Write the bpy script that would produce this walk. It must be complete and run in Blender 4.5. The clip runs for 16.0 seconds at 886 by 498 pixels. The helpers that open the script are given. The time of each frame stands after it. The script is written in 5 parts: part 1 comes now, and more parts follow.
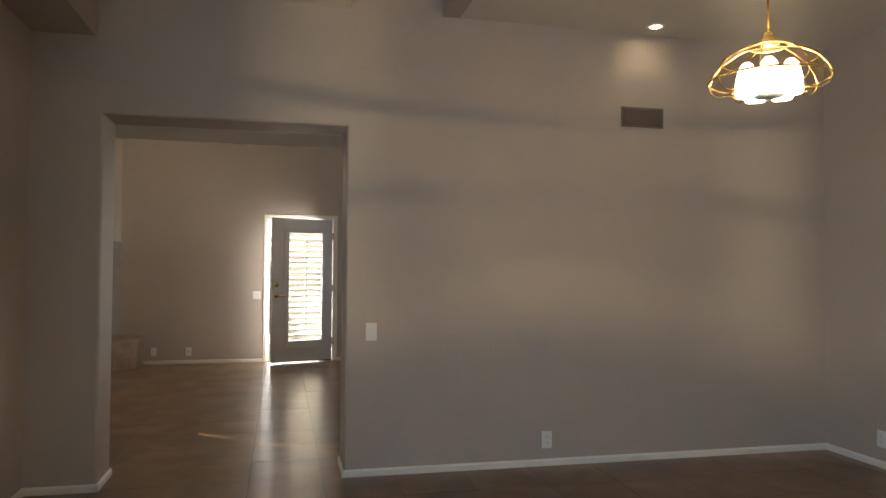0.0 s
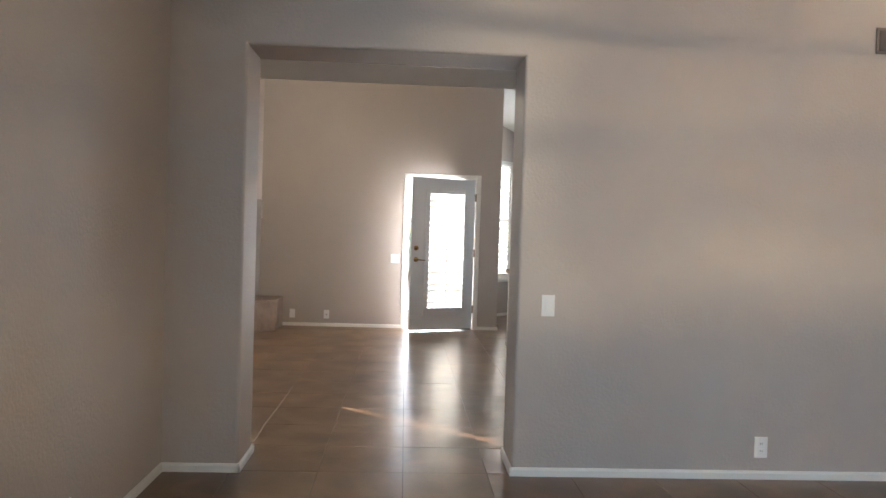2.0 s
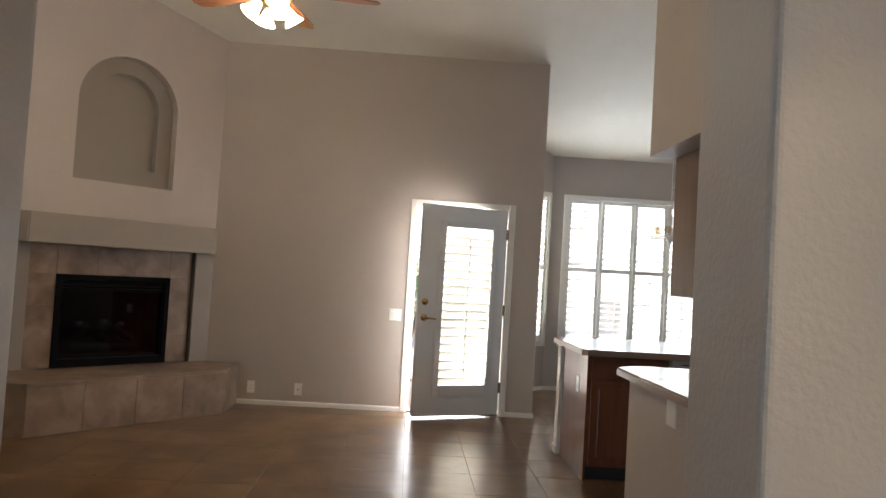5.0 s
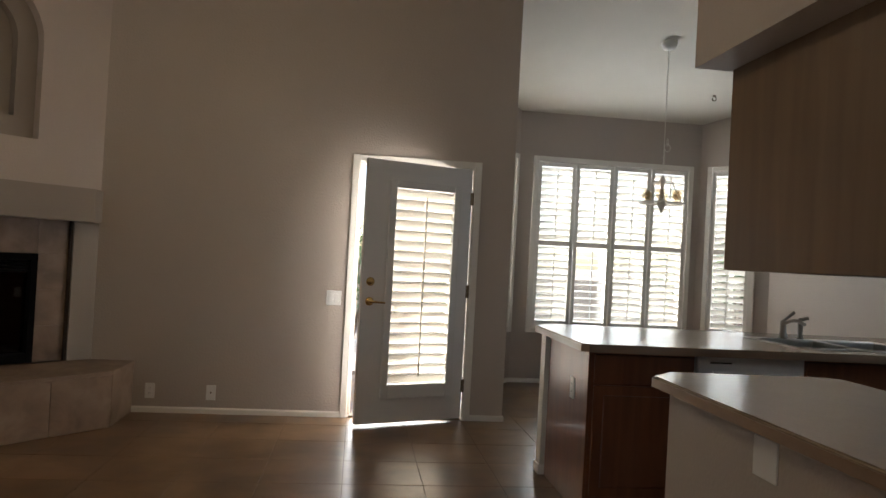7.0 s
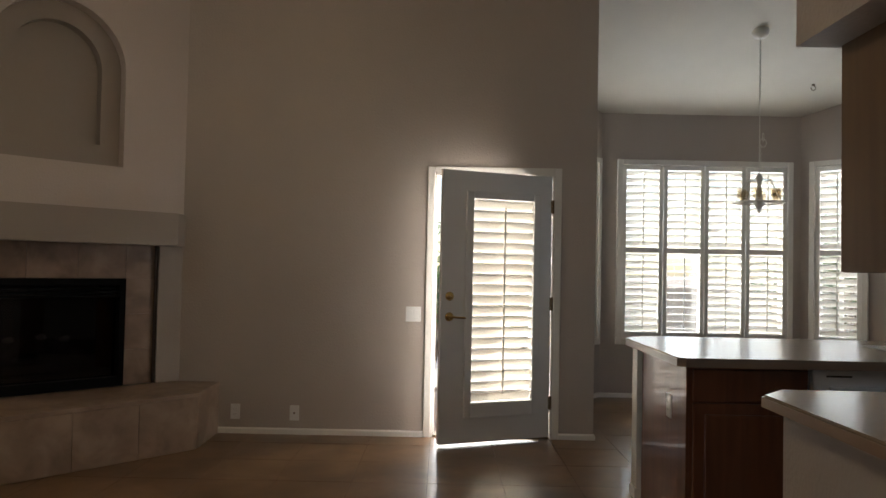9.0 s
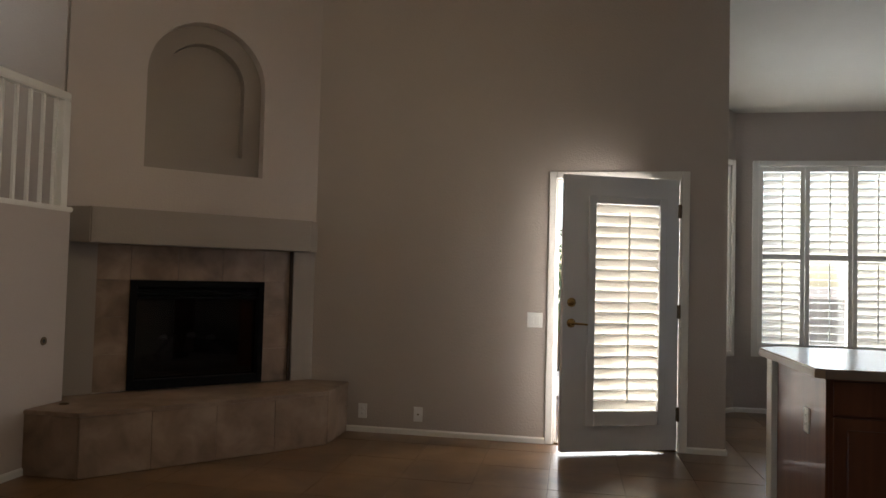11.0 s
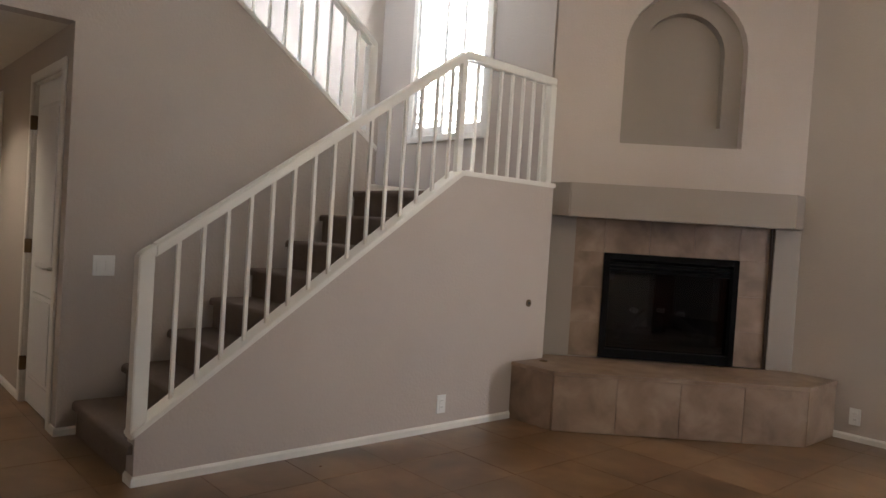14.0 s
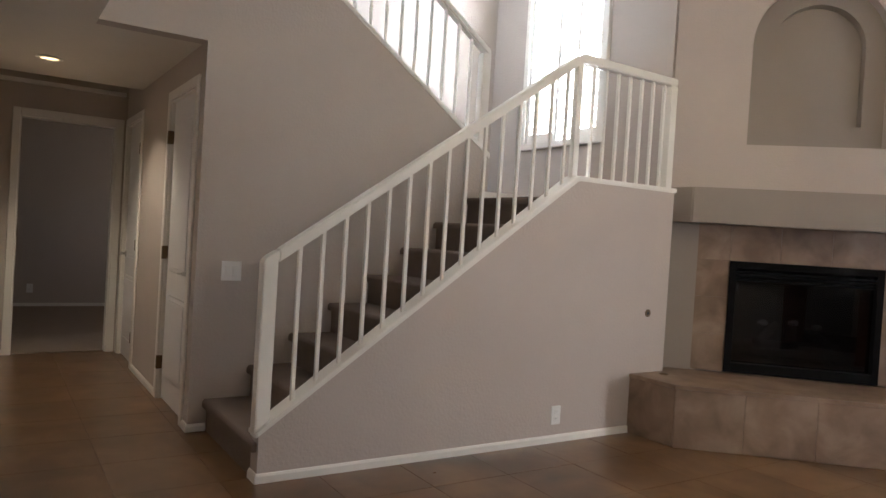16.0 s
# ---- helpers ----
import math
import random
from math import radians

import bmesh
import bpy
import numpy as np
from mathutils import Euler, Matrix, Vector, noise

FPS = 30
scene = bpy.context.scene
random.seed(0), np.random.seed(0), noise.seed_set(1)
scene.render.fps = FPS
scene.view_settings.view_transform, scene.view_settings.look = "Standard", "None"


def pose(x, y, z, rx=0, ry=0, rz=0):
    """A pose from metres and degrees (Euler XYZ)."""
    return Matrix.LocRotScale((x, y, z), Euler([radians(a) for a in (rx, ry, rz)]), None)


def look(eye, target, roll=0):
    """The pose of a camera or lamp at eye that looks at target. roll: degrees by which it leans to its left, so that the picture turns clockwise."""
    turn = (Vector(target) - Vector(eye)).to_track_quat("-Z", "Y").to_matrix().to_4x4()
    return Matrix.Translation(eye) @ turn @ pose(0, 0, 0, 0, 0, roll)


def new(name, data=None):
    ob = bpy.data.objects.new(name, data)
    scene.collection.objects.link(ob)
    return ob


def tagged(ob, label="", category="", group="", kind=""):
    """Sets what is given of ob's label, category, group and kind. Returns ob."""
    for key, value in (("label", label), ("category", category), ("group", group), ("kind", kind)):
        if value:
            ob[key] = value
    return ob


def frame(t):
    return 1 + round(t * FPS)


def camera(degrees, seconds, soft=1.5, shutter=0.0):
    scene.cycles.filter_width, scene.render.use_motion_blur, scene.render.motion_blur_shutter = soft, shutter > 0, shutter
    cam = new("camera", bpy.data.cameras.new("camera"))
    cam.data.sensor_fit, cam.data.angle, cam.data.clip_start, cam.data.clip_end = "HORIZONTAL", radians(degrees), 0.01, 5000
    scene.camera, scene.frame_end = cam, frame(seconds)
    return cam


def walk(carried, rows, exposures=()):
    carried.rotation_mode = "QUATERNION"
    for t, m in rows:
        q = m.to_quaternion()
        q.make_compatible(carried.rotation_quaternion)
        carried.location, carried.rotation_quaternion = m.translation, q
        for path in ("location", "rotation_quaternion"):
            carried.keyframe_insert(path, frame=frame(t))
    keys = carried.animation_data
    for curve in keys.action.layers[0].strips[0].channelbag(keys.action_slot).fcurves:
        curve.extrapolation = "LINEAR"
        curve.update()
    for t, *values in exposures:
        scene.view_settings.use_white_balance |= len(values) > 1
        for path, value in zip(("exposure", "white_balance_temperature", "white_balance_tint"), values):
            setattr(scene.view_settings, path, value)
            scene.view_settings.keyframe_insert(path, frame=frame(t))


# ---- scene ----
cam = camera(64.0, 16.0)
PATH = [
    (0, (0.24, -0.396, 1.352), (0.685, 1.553, 1.404), 0.4),
    (0.5, (0.206, -0.32, 1.33), (0.434, 1.667, 1.354), 1.3),
    (1, (0.156, -0.22, 1.315), (0.382, 1.764, 1.206), 3.9),
    (1.5, (0.052, 0.103, 1.321), (0.201, 2.089, 1.14), 1.2),
    (2, (0.036, 0.424, 1.307), (0.143, 2.421, 1.261), 1.8),
    (2.5, (0.064, 0.901, 1.326), (0.101, 2.9, 1.383), 3.1),
    (3, (0.005, 1.319, 1.346), (0.089, 3.317, 1.344), 1.8),
    (3.5, (0.054, 1.762, 1.344), (0.139, 3.76, 1.369), 3.6),
    (4, (0.018, 2.188, 1.337), (0.052, 4.186, 1.415), 4.0),
    (4.2, (0.011, 2.348, 1.345), (0.096, 4.345, 1.419), 4.1),
    (6.3, (0.061, 3.953, 1.312), (0.143, 5.949, 1.418), 2.6),
    (6.5, (0.07, 4.075, 1.3), (0.188, 6.069, 1.413), 3.1),
    (7, (0.078, 4.324, 1.294), (0.315, 6.309, 1.322), 3.1),
    (7.5, (0.147, 4.451, 1.306), (0.223, 6.446, 1.425), 2.5),
    (8, (0.133, 4.497, 1.311), (0.236, 6.492, 1.412), 2.0),
    (8.2, (0.124, 4.499, 1.306), (0.21, 6.496, 1.385), 1.9),
    (10.3, (0.159, 4.522, 1.292), (0.075, 6.52, 1.339), 0.9),
    (10.5, (0.161, 4.519, 1.292), (0.065, 6.517, 1.338), 1.2),
    (11, (0.171, 4.47, 1.269), (-0.184, 6.437, 1.342), 1.5),
    (11.5, (0.341, 4.568, 1.276), (-0.442, 6.408, 1.33), 1.1),
    (12, (0.366, 4.578, 1.292), (-0.632, 6.311, 1.304), 2.2),
    (12.5, (0.328, 4.589, 1.312), (-0.763, 6.265, 1.295), 2.5),
    (13, (0.273, 4.615, 1.325), (-0.849, 6.27, 1.297), 3.6),
    (13.5, (0.253, 4.656, 1.312), (-0.936, 6.264, 1.281), 2.9),
    (14, (0.243, 4.636, 1.252), (-1.251, 5.964, 1.204), 3.6),
    (14.5, (0.174, 4.607, 1.247), (-1.511, 5.684, 1.226), 4.4),
    (15, (0.163, 4.551, 1.251), (-1.588, 5.517, 1.219), 3.3),
    (15.5, (0.152, 4.525, 1.246), (-1.62, 5.453, 1.219), 3.3),
    (16, (0.2, 4.642, 1.227), (-1.482, 5.723, 1.19), 3.5),
]
walk(cam, [(t, look(eye, target, roll)) for t, eye, target, roll in PATH],
     exposures=((0.0, 1.65, 6450, 10), (0.5, 2.1, 6100, 10), (1.0, 2.4, 6000, 10), (2.5, 2.62, 5550, 10), (3.0, 2.35, 5550, 10), (4.2, 2.45, 5700, 10), (6.3, 1.46, 6300, 10),
                (10.5, 1.07, 6300, 10), (12.0, 1.0, 5750, 10), (12.5, 1.5, 5800, 10), (13.0, 1.68, 5800, 10), (13.5, 1.76, 5800, 10), (14.5, 2.72, 5500, 10), (15.5, 2.6, 5300, 10), (16.0, 2.52, 5600, 10)))

# ---- light ----
SUN_TURN, SUN_RISE = radians(-52.0), radians(26)
world = bpy.data.worlds.new("sky")
scene.world = world
world.use_nodes = True
sky = world.node_tree.nodes.new("ShaderNodeTexSky")
sky.sky_type, sky.sun_disc = "NISHITA", False
sky.sun_elevation, sky.sun_rotation = SUN_RISE, SUN_TURN
world.node_tree.nodes["Background"].inputs["Strength"].default_value = 0.15
world.node_tree.links.new(sky.outputs[0], world.node_tree.nodes["Background"].inputs["Color"])

sun = new("sun", bpy.data.lights.new("sun", "SUN"))
sun.data.energy, sun.data.angle, sun.data.color = 5.0, radians(0.35), (1, 0.95, 0.87)
sun.matrix_world = look((20 * math.sin(SUN_TURN) * math.cos(SUN_RISE), 20 * math.cos(SUN_TURN) * math.cos(SUN_RISE), 20 * math.sin(SUN_RISE)), (0, 0, 0))


def area_light(name, eye, target, w, h, watts, colour=(0.93, 0.97, 1.0), spread=180):
    """Rectangular lamp: skylight in an opening, and the added fills."""
    l = new(name, bpy.data.lights.new(name, "AREA"))
    l.data.shape, l.data.size, l.data.size_y, l.data.energy, l.data.color = "RECTANGLE", w, h, watts, colour
    l.data.spread = radians(spread)
    l.matrix_world = look(eye, target)
    return l


def bulb(name, place, watts, colour=(1, 0.78, 0.5), r=0.03):
    l = new(name, bpy.data.lights.new(name, "POINT"))
    l.data.energy, l.data.color, l.data.shadow_soft_size = watts, colour, r
    l.location = place
    return l


area_light("skylight_front", (-1.21, -0.9, 1.6), (2.4, -0.9, 1.6), 1.5, 1.3, 27, (0.60, 0.81, 1.0))
# Kitchen fill is added; the east wall holds no window here.
area_light("fill_kitchen", (4.36, 7.35, 1.6), (-0.6, 4.5, 1.2), 0.7, 0.7, 7, (0.72, 0.87, 1.0))
# Added warm fill for the bedroom; its source is unseen.
area_light("fill_bedroom", (-8.8, 7.56, 1.55), (-9.4, 5, 1.0), 0.34, 0.44, 0.85, (1, 0.80, 0.60))
area_light("skylight_door", (0.52, 10.19, 1.03), (0.52, 8, 0.9), 0.86, 1.95, 20, (1.0, 0.94, 0.87))
# Added fill that whitens the upper stair wall; no opening behind it.
area_light("fill_upstairs", (-4.75, 3.6, 4.3), (-4.95, 8, 3.2), 1.0, 1.2, 30)
area_light("skylight_landing", (-4.35, 8.86, 3.07), (-4.35, 5, 2.6), 0.9, 1.9, 45)
area_light("skylight_bay", (2.845, 12.07, 1.52), (2.845, 8, 1.3), 1.7, 1.8, 30, (0.86, 0.94, 1.0))
area_light("skylight_bay_west", (1.42, 11.78, 1.52), (2.4, 10.8, 1.4), 0.5, 1.8, 7)
area_light("skylight_bay_east", (4.22, 11.75, 1.52), (3.2, 10.7, 1.4), 0.45, 1.8, 7)


# ---- materials ----
def material(name, colour, rough=0.6, metal=0.0, grain=0.0, scale=40.0, bump=0.0, bump_scale=200.0, spread=0.0, glow=None, coat=0.0, blotch=0.0, blotch_scale=2.0):
    """Painted or solid surface: fine grain, wide blotches, relief and a shift from piece to piece."""
    m = bpy.data.materials.new(name)
    m.use_nodes = True
    nt = m.node_tree
    b = nt.nodes["Principled BSDF"]
    b.inputs["Roughness"].default_value, b.inputs["Metallic"].default_value = rough, metal
    b.inputs["Coat Weight"].default_value = coat
    b.inputs["Coat Roughness"].default_value = 0.15
    b.inputs["Base Color"].default_value = (*colour, 1)
    coord = nt.nodes.new("ShaderNodeTexCoord")
    last = None

    def mix(fac_socket, amount, low, high):
        nonlocal last
        ramp = nt.nodes.new("ShaderNodeMapRange")
        ramp.inputs["To Min"].default_value, ramp.inputs["To Max"].default_value = low, high
        nt.links.new(fac_socket, ramp.inputs["Value"])
        mul = nt.nodes.new("ShaderNodeMix")
        mul.data_type, mul.blend_type = "RGBA", "MULTIPLY"
        mul.inputs["Factor"].default_value = 1.0
        if last is None:
            mul.inputs["A"].default_value = (*colour, 1)
        else:
            nt.links.new(last, mul.inputs["A"])
        nt.links.new(ramp.outputs[0], mul.inputs["B"])
        last = mul.outputs["Result"]

    def tex(s, detail=3.0):
        n = nt.nodes.new("ShaderNodeTexNoise")
        n.inputs["Scale"].default_value, n.inputs["Detail"].default_value = s, detail
        nt.links.new(coord.outputs["Object"], n.inputs["Vector"])
        return n.outputs["Fac"]

    if grain:
        mix(tex(scale), 1, 1 - grain, 1 + grain)
    if blotch:
        mix(tex(blotch_scale, 5.0), 1, 1 - blotch, 1 + blotch)
    if spread:
        info = nt.nodes.new("ShaderNodeObjectInfo")
        mix(info.outputs["Random"], 1, 1 - spread, 1 + spread)
    if last is not None:
        nt.links.new(last, b.inputs["Base Color"])
    if bump:
        bn = nt.nodes.new("ShaderNodeBump")
        bn.inputs["Strength"].default_value, bn.inputs["Distance"].default_value = bump, 0.004
        nt.links.new(tex(bump_scale, 2.0), bn.inputs["Height"])
        nt.links.new(bn.outputs[0], b.inputs["Normal"])
    if glow:
        b.inputs["Emission Color"].default_value = (*glow[0], 1)
        b.inputs["Emission Strength"].default_value = glow[1]
    return m


def glassy(name, rough=0.02, tint=(1, 1, 1)):
    m = bpy.data.materials.new(name)
    m.use_nodes = True
    nt = m.node_tree
    nt.nodes.remove(nt.nodes["Principled BSDF"])
    clear, gloss, mixer = nt.nodes.new("ShaderNodeBsdfTransparent"), nt.nodes.new("ShaderNodeBsdfGlossy"), nt.nodes.new("ShaderNodeMixShader")
    clear.inputs["Color"].default_value = (*tint, 1)
    gloss.inputs["Roughness"].default_value = rough
    mixer.inputs[0].default_value = 0.07
    nt.links.new(clear.outputs[0], mixer.inputs[1])
    nt.links.new(gloss.outputs[0], mixer.inputs[2])
    nt.links.new(mixer.outputs[0], nt.nodes["Material Output"].inputs["Surface"])
    return m


def wooden(name, dark, light, rough=0.4, stretch=(6, 6, 0.5), coat=0.15):
    """Wood with grain along z."""
    m = bpy.data.materials.new(name)
    m.use_nodes = True
    nt = m.node_tree
    b = nt.nodes["Principled BSDF"]
    b.inputs["Roughness"].default_value, b.inputs["Coat Weight"].default_value = rough, coat
    coord, mp, n, ramp = (nt.nodes.new("ShaderNode" + k) for k in ("TexCoord", "Mapping", "TexNoise", "ValToRGB"))
    mp.inputs["Scale"].default_value = stretch
    n.inputs["Scale"].default_value, n.inputs["Detail"].default_value, n.inputs["Distortion"].default_value = 3.0, 6.0, 0.6
    ramp.color_ramp.elements[0].color, ramp.color_ramp.elements[1].color = (*dark, 1), (*light, 1)
    ramp.color_ramp.elements[0].position, ramp.color_ramp.elements[1].position = 0.3, 0.7
    nt.links.new(coord.outputs["Object"], mp.inputs["Vector"])
    nt.links.new(mp.outputs[0], n.inputs["Vector"])
    nt.links.new(n.outputs["Fac"], ramp.inputs[0])
    nt.links.new(ramp.outputs[0], b.inputs["Base Color"])
    return m


def stone_tile(name, dark, mid, light, rough, spread=0.12, scale=3.0, bump=0.15, coat=0.0, seamless=False):
    """Mottled fired or stone tile; each piece differs and is laid out of step with its neighbours."""
    m = bpy.data.materials.new(name)
    m.use_nodes = True
    nt = m.node_tree
    b = nt.nodes["Principled BSDF"]
    coord, info, off, n, n2, ramp, mul, rng, rr, bn = (nt.nodes.new("ShaderNode" + k) for k in (
        "TexCoord", "ObjectInfo", "VectorMath", "TexNoise", "TexNoise", "ValToRGB", "Mix", "MapRange", "MapRange", "Bump"))
    off.operation = "ADD"
    if seamless:
        geo = nt.nodes.new("ShaderNodeNewGeometry")
        nt.links.new(geo.outputs["Position"], off.inputs[0])
    else:
        nt.links.new(coord.outputs["Object"], off.inputs[0])
    shift = nt.nodes.new("ShaderNodeMath")
    shift.operation, shift.inputs[1].default_value = "MULTIPLY", 0.09 if seamless else 57.0
    nt.links.new(info.outputs["Random"], shift.inputs[0])
    nt.links.new(shift.outputs[0], off.inputs[1])
    n.inputs["Scale"].default_value, n.inputs["Detail"].default_value, n.inputs["Distortion"].default_value = scale, 6.0, 0.4
    n2.inputs["Scale"].default_value, n2.inputs["Detail"].default_value = 5.0, 3.0
    nt.links.new(off.outputs[0], n.inputs["Vector"])
    nt.links.new(off.outputs[0], n2.inputs["Vector"])
    ramp.color_ramp.elements[0].color, ramp.color_ramp.elements[1].color = (*dark, 1), (*light, 1)
    ramp.color_ramp.elements[0].position, ramp.color_ramp.elements[1].position = 0.3, 0.72
    ramp.color_ramp.elements.new(0.5).color = (*mid, 1)
    nt.links.new(n.outputs["Fac"], ramp.inputs[0])
    mul.data_type, mul.blend_type = "RGBA", "MULTIPLY"
    mul.inputs["Factor"].default_value = 1.0
    rng.inputs["To Min"].default_value, rng.inputs["To Max"].default_value = 1 - spread, 1 + spread
    nt.links.new(info.outputs["Random"], rng.inputs["Value"])
    nt.links.new(ramp.outputs[0], mul.inputs["A"])
    nt.links.new(rng.outputs[0], mul.inputs["B"])
    nt.links.new(mul.outputs["Result"], b.inputs["Base Color"])
    rr.inputs["To Min"].default_value, rr.inputs["To Max"].default_value = rough * 0.85, rough * 1.15
    nt.links.new(n2.outputs["Fac"], rr.inputs["Value"])
    nt.links.new(rr.outputs[0], b.inputs["Roughness"])
    b.inputs["Coat Weight"].default_value, b.inputs["Coat Roughness"].default_value = coat, 0.16
    if bump:
        bn.inputs["Strength"].default_value, bn.inputs["Distance"].default_value = bump, 0.002
        nt.links.new(n.outputs["Fac"], bn.inputs["Height"])
        nt.links.new(bn.outputs[0], b.inputs["Normal"])
    return m


PAINT = material("wall_paint", (0.465, 0.405, 0.352), 0.55, grain=0.04, scale=3, bump=0.6, bump_scale=65, blotch=0.04, blotch_scale=1.2)
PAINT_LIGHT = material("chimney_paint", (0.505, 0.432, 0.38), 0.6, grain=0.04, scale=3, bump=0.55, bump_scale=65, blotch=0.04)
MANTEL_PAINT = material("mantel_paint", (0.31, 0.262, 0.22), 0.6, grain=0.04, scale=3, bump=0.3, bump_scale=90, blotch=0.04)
CEILING = material("ceiling_paint", (0.72, 0.68, 0.60), 0.8, grain=0.03, scale=4, bump=0.4, bump_scale=70, blotch=0.03)
TRIM = material("trim_paint", (0.78, 0.75, 0.69), 0.38, grain=0.02, scale=12, bump=0.05, blotch=0.02)
DOOR_PAINT = material("door_paint", (0.74, 0.73, 0.72), 0.35, grain=0.02, scale=12, bump=0.04, blotch=0.02)
SHUTTER = material("shutter_paint", (0.84, 0.81, 0.75), 0.4, grain=0.02, scale=12, bump=0.03)
PLATE = material("plate_plastic", (0.80, 0.79, 0.76), 0.3, grain=0.01, scale=30)
DARK = material("dark_gap", (0.02, 0.018, 0.016), 0.7, grain=0.2, scale=20)
LOUVER = material("louver_vinyl", (0.86, 0.83, 0.77), 0.4, grain=0.02, scale=12, bump=0.03)
nt = LOUVER.node_tree
thin, both = nt.nodes.new("ShaderNodeBsdfTranslucent"), nt.nodes.new("ShaderNodeMixShader")
thin.inputs["Color"].default_value, both.inputs[0].default_value = (0.95, 0.92, 0.85, 1), 0.26
nt.links.new(nt.nodes["Principled BSDF"].outputs[0], both.inputs[1])
nt.links.new(thin.outputs[0], both.inputs[2])
nt.links.new(both.outputs[0], nt.nodes["Material Output"].inputs["Surface"])
# Pale colour stands in for light scattered by the pendant's glass shades.
PALE_METAL = material("pale_scatter_metal", (0.74, 0.71, 0.64), 0.4, metal=0.0, grain=0.08, scale=60)
GROUT = material("grout", (0.05, 0.026, 0.012), 0.95, grain=0.2, scale=60, bump=0.3, bump_scale=300, blotch=0.2)
FLOOR_TILE = stone_tile("floor_tile", (0.088, 0.045, 0.018), (0.146, 0.077, 0.032), (0.24, 0.136, 0.062), 0.30, 0.04, 2.6, 0.0, 0.30, True)
HEARTH_TILE = stone_tile("hearth_tile", (0.17, 0.112, 0.074), (0.255, 0.175, 0.12), (0.35, 0.255, 0.185), 0.42, 0.05, 5.0, 0.2, 0.0, True)
HEARTH_GROUT = material("hearth_grout", (0.215, 0.15, 0.105), 0.85, grain=0.15, scale=80, bump=0.3, bump_scale=300)
CARPET = material("stair_carpet", (0.17, 0.125, 0.096), 0.95, grain=0.45, scale=160, bump=1.0, bump_scale=420, blotch=0.18, blotch_scale=9)
CARPET_BEIGE = material("bedroom_carpet", (0.26, 0.20, 0.155), 0.95, grain=0.4, scale=160, bump=1.0, bump_scale=420, blotch=0.1, blotch_scale=5)
IRON = material("firebox_iron", (0.004, 0.004, 0.0045), 0.75, metal=0.0, grain=0.3, scale=30, bump=0.1)
IRON.node_tree.nodes["Principled BSDF"].inputs["Specular IOR Level"].default_value = 0.12
FIREBRICK = material("firebox_lining", (0.035, 0.03, 0.028), 0.9, grain=0.4, scale=25, bump=0.5)
LOG = material("ceramic_log", (0.11, 0.09, 0.08), 0.9, grain=0.5, scale=18, bump=0.8, bump_scale=60, blotch=0.3, blotch_scale=7)
ASH = material("pale_ash", (0.55, 0.52, 0.48), 0.95, grain=0.3, scale=60, bump=0.6)
BRASS = material("brass", (0.62, 0.43, 0.17), 0.25, metal=1.0, grain=0.08, scale=30)
BRONZE = material("aged_hinge", (0.16, 0.115, 0.07), 0.4, metal=0.9, grain=0.15, scale=40)
STEEL = material("brushed_steel", (0.55, 0.54, 0.52), 0.3, metal=1.0, grain=0.08, scale=60)
LAMINATE = material("laminate_top", (0.30, 0.23, 0.155), 0.22, grain=0.10, scale=140, blotch=0.05, blotch_scale=14)
LAMINATE_EDGE = material("laminate_edge", (0.30, 0.205, 0.14), 0.3, grain=0.10, scale=140, blotch=0.05)
CABINET = wooden("cabinet_wood", (0.145, 0.050, 0.021), (0.215, 0.080, 0.033), 0.34)
CABINET_BACK = wooden("cabinet_back_wood", (0.15, 0.090, 0.044), (0.19, 0.118, 0.060), 0.5, (5, 5, 0.4), 0.05)
BLADE = wooden("fan_blade_wood", (0.20, 0.08, 0.03), (0.36, 0.16, 0.07), 0.4, (2, 14, 14))
ENAMEL = material("white_enamel", (0.78, 0.78, 0.77), 0.22, grain=0.01, scale=20)
GLASS = glassy("window_glass")
SMOKED = glassy("smoked_glass", 0.03, (0.42, 0.42, 0.44))
LAMP_GLASS = glassy("lamp_glass", 0.08, (0.96, 0.92, 0.85))
LIT_GLASS = material("lit_bulb", (1, 0.93, 0.8), 0.4, glow=((1, 0.80, 0.50), 12.0))
LIT_SHADE = material("lit_shade_glass", (0.95, 0.9, 0.8), 0.3, glow=((1, 0.80, 0.52), 6.5))
nt = LIT_SHADE.node_tree
thin, both = nt.nodes.new("ShaderNodeBsdfTransparent"), nt.nodes.new("ShaderNodeMixShader")
thin.inputs["Color"].default_value, both.inputs[0].default_value = (1, 0.95, 0.88, 1), 0.68
nt.links.new(nt.nodes["Principled BSDF"].outputs[0], both.inputs[1])
nt.links.new(thin.outputs[0], both.inputs[2])
nt.links.new(both.outputs[0], nt.nodes["Material Output"].inputs["Surface"])
WARM_LENS = material("warm_lamp_lens", (0.9, 0.8, 0.6), 0.3, glow=((1, 0.66, 0.30), 0.55))
STUCCO = material("garden_stucco", (0.60, 0.50, 0.40), 0.9, grain=0.1, scale=12, bump=0.6, bump_scale=60, blotch=0.12)
PATIO = material("patio_concrete", (0.58, 0.54, 0.48), 0.85, grain=0.12, scale=30, bump=0.4, blotch=0.15, blotch_scale=1.5)
EARTH = material("desert_gravel", (0.46, 0.38, 0.30), 0.95, grain=0.3, scale=40, bump=0.8, bump_scale=60, blotch=0.2)
LEAF = material("shrub_leaf", (0.075, 0.13, 0.035), 0.5, grain=0.3, scale=9, blotch=0.35, blotch_scale=3)
BARK = material("bark", (0.12, 0.085, 0.06), 0.9, grain=0.4, scale=30, bump=0.8, bump_scale=50)


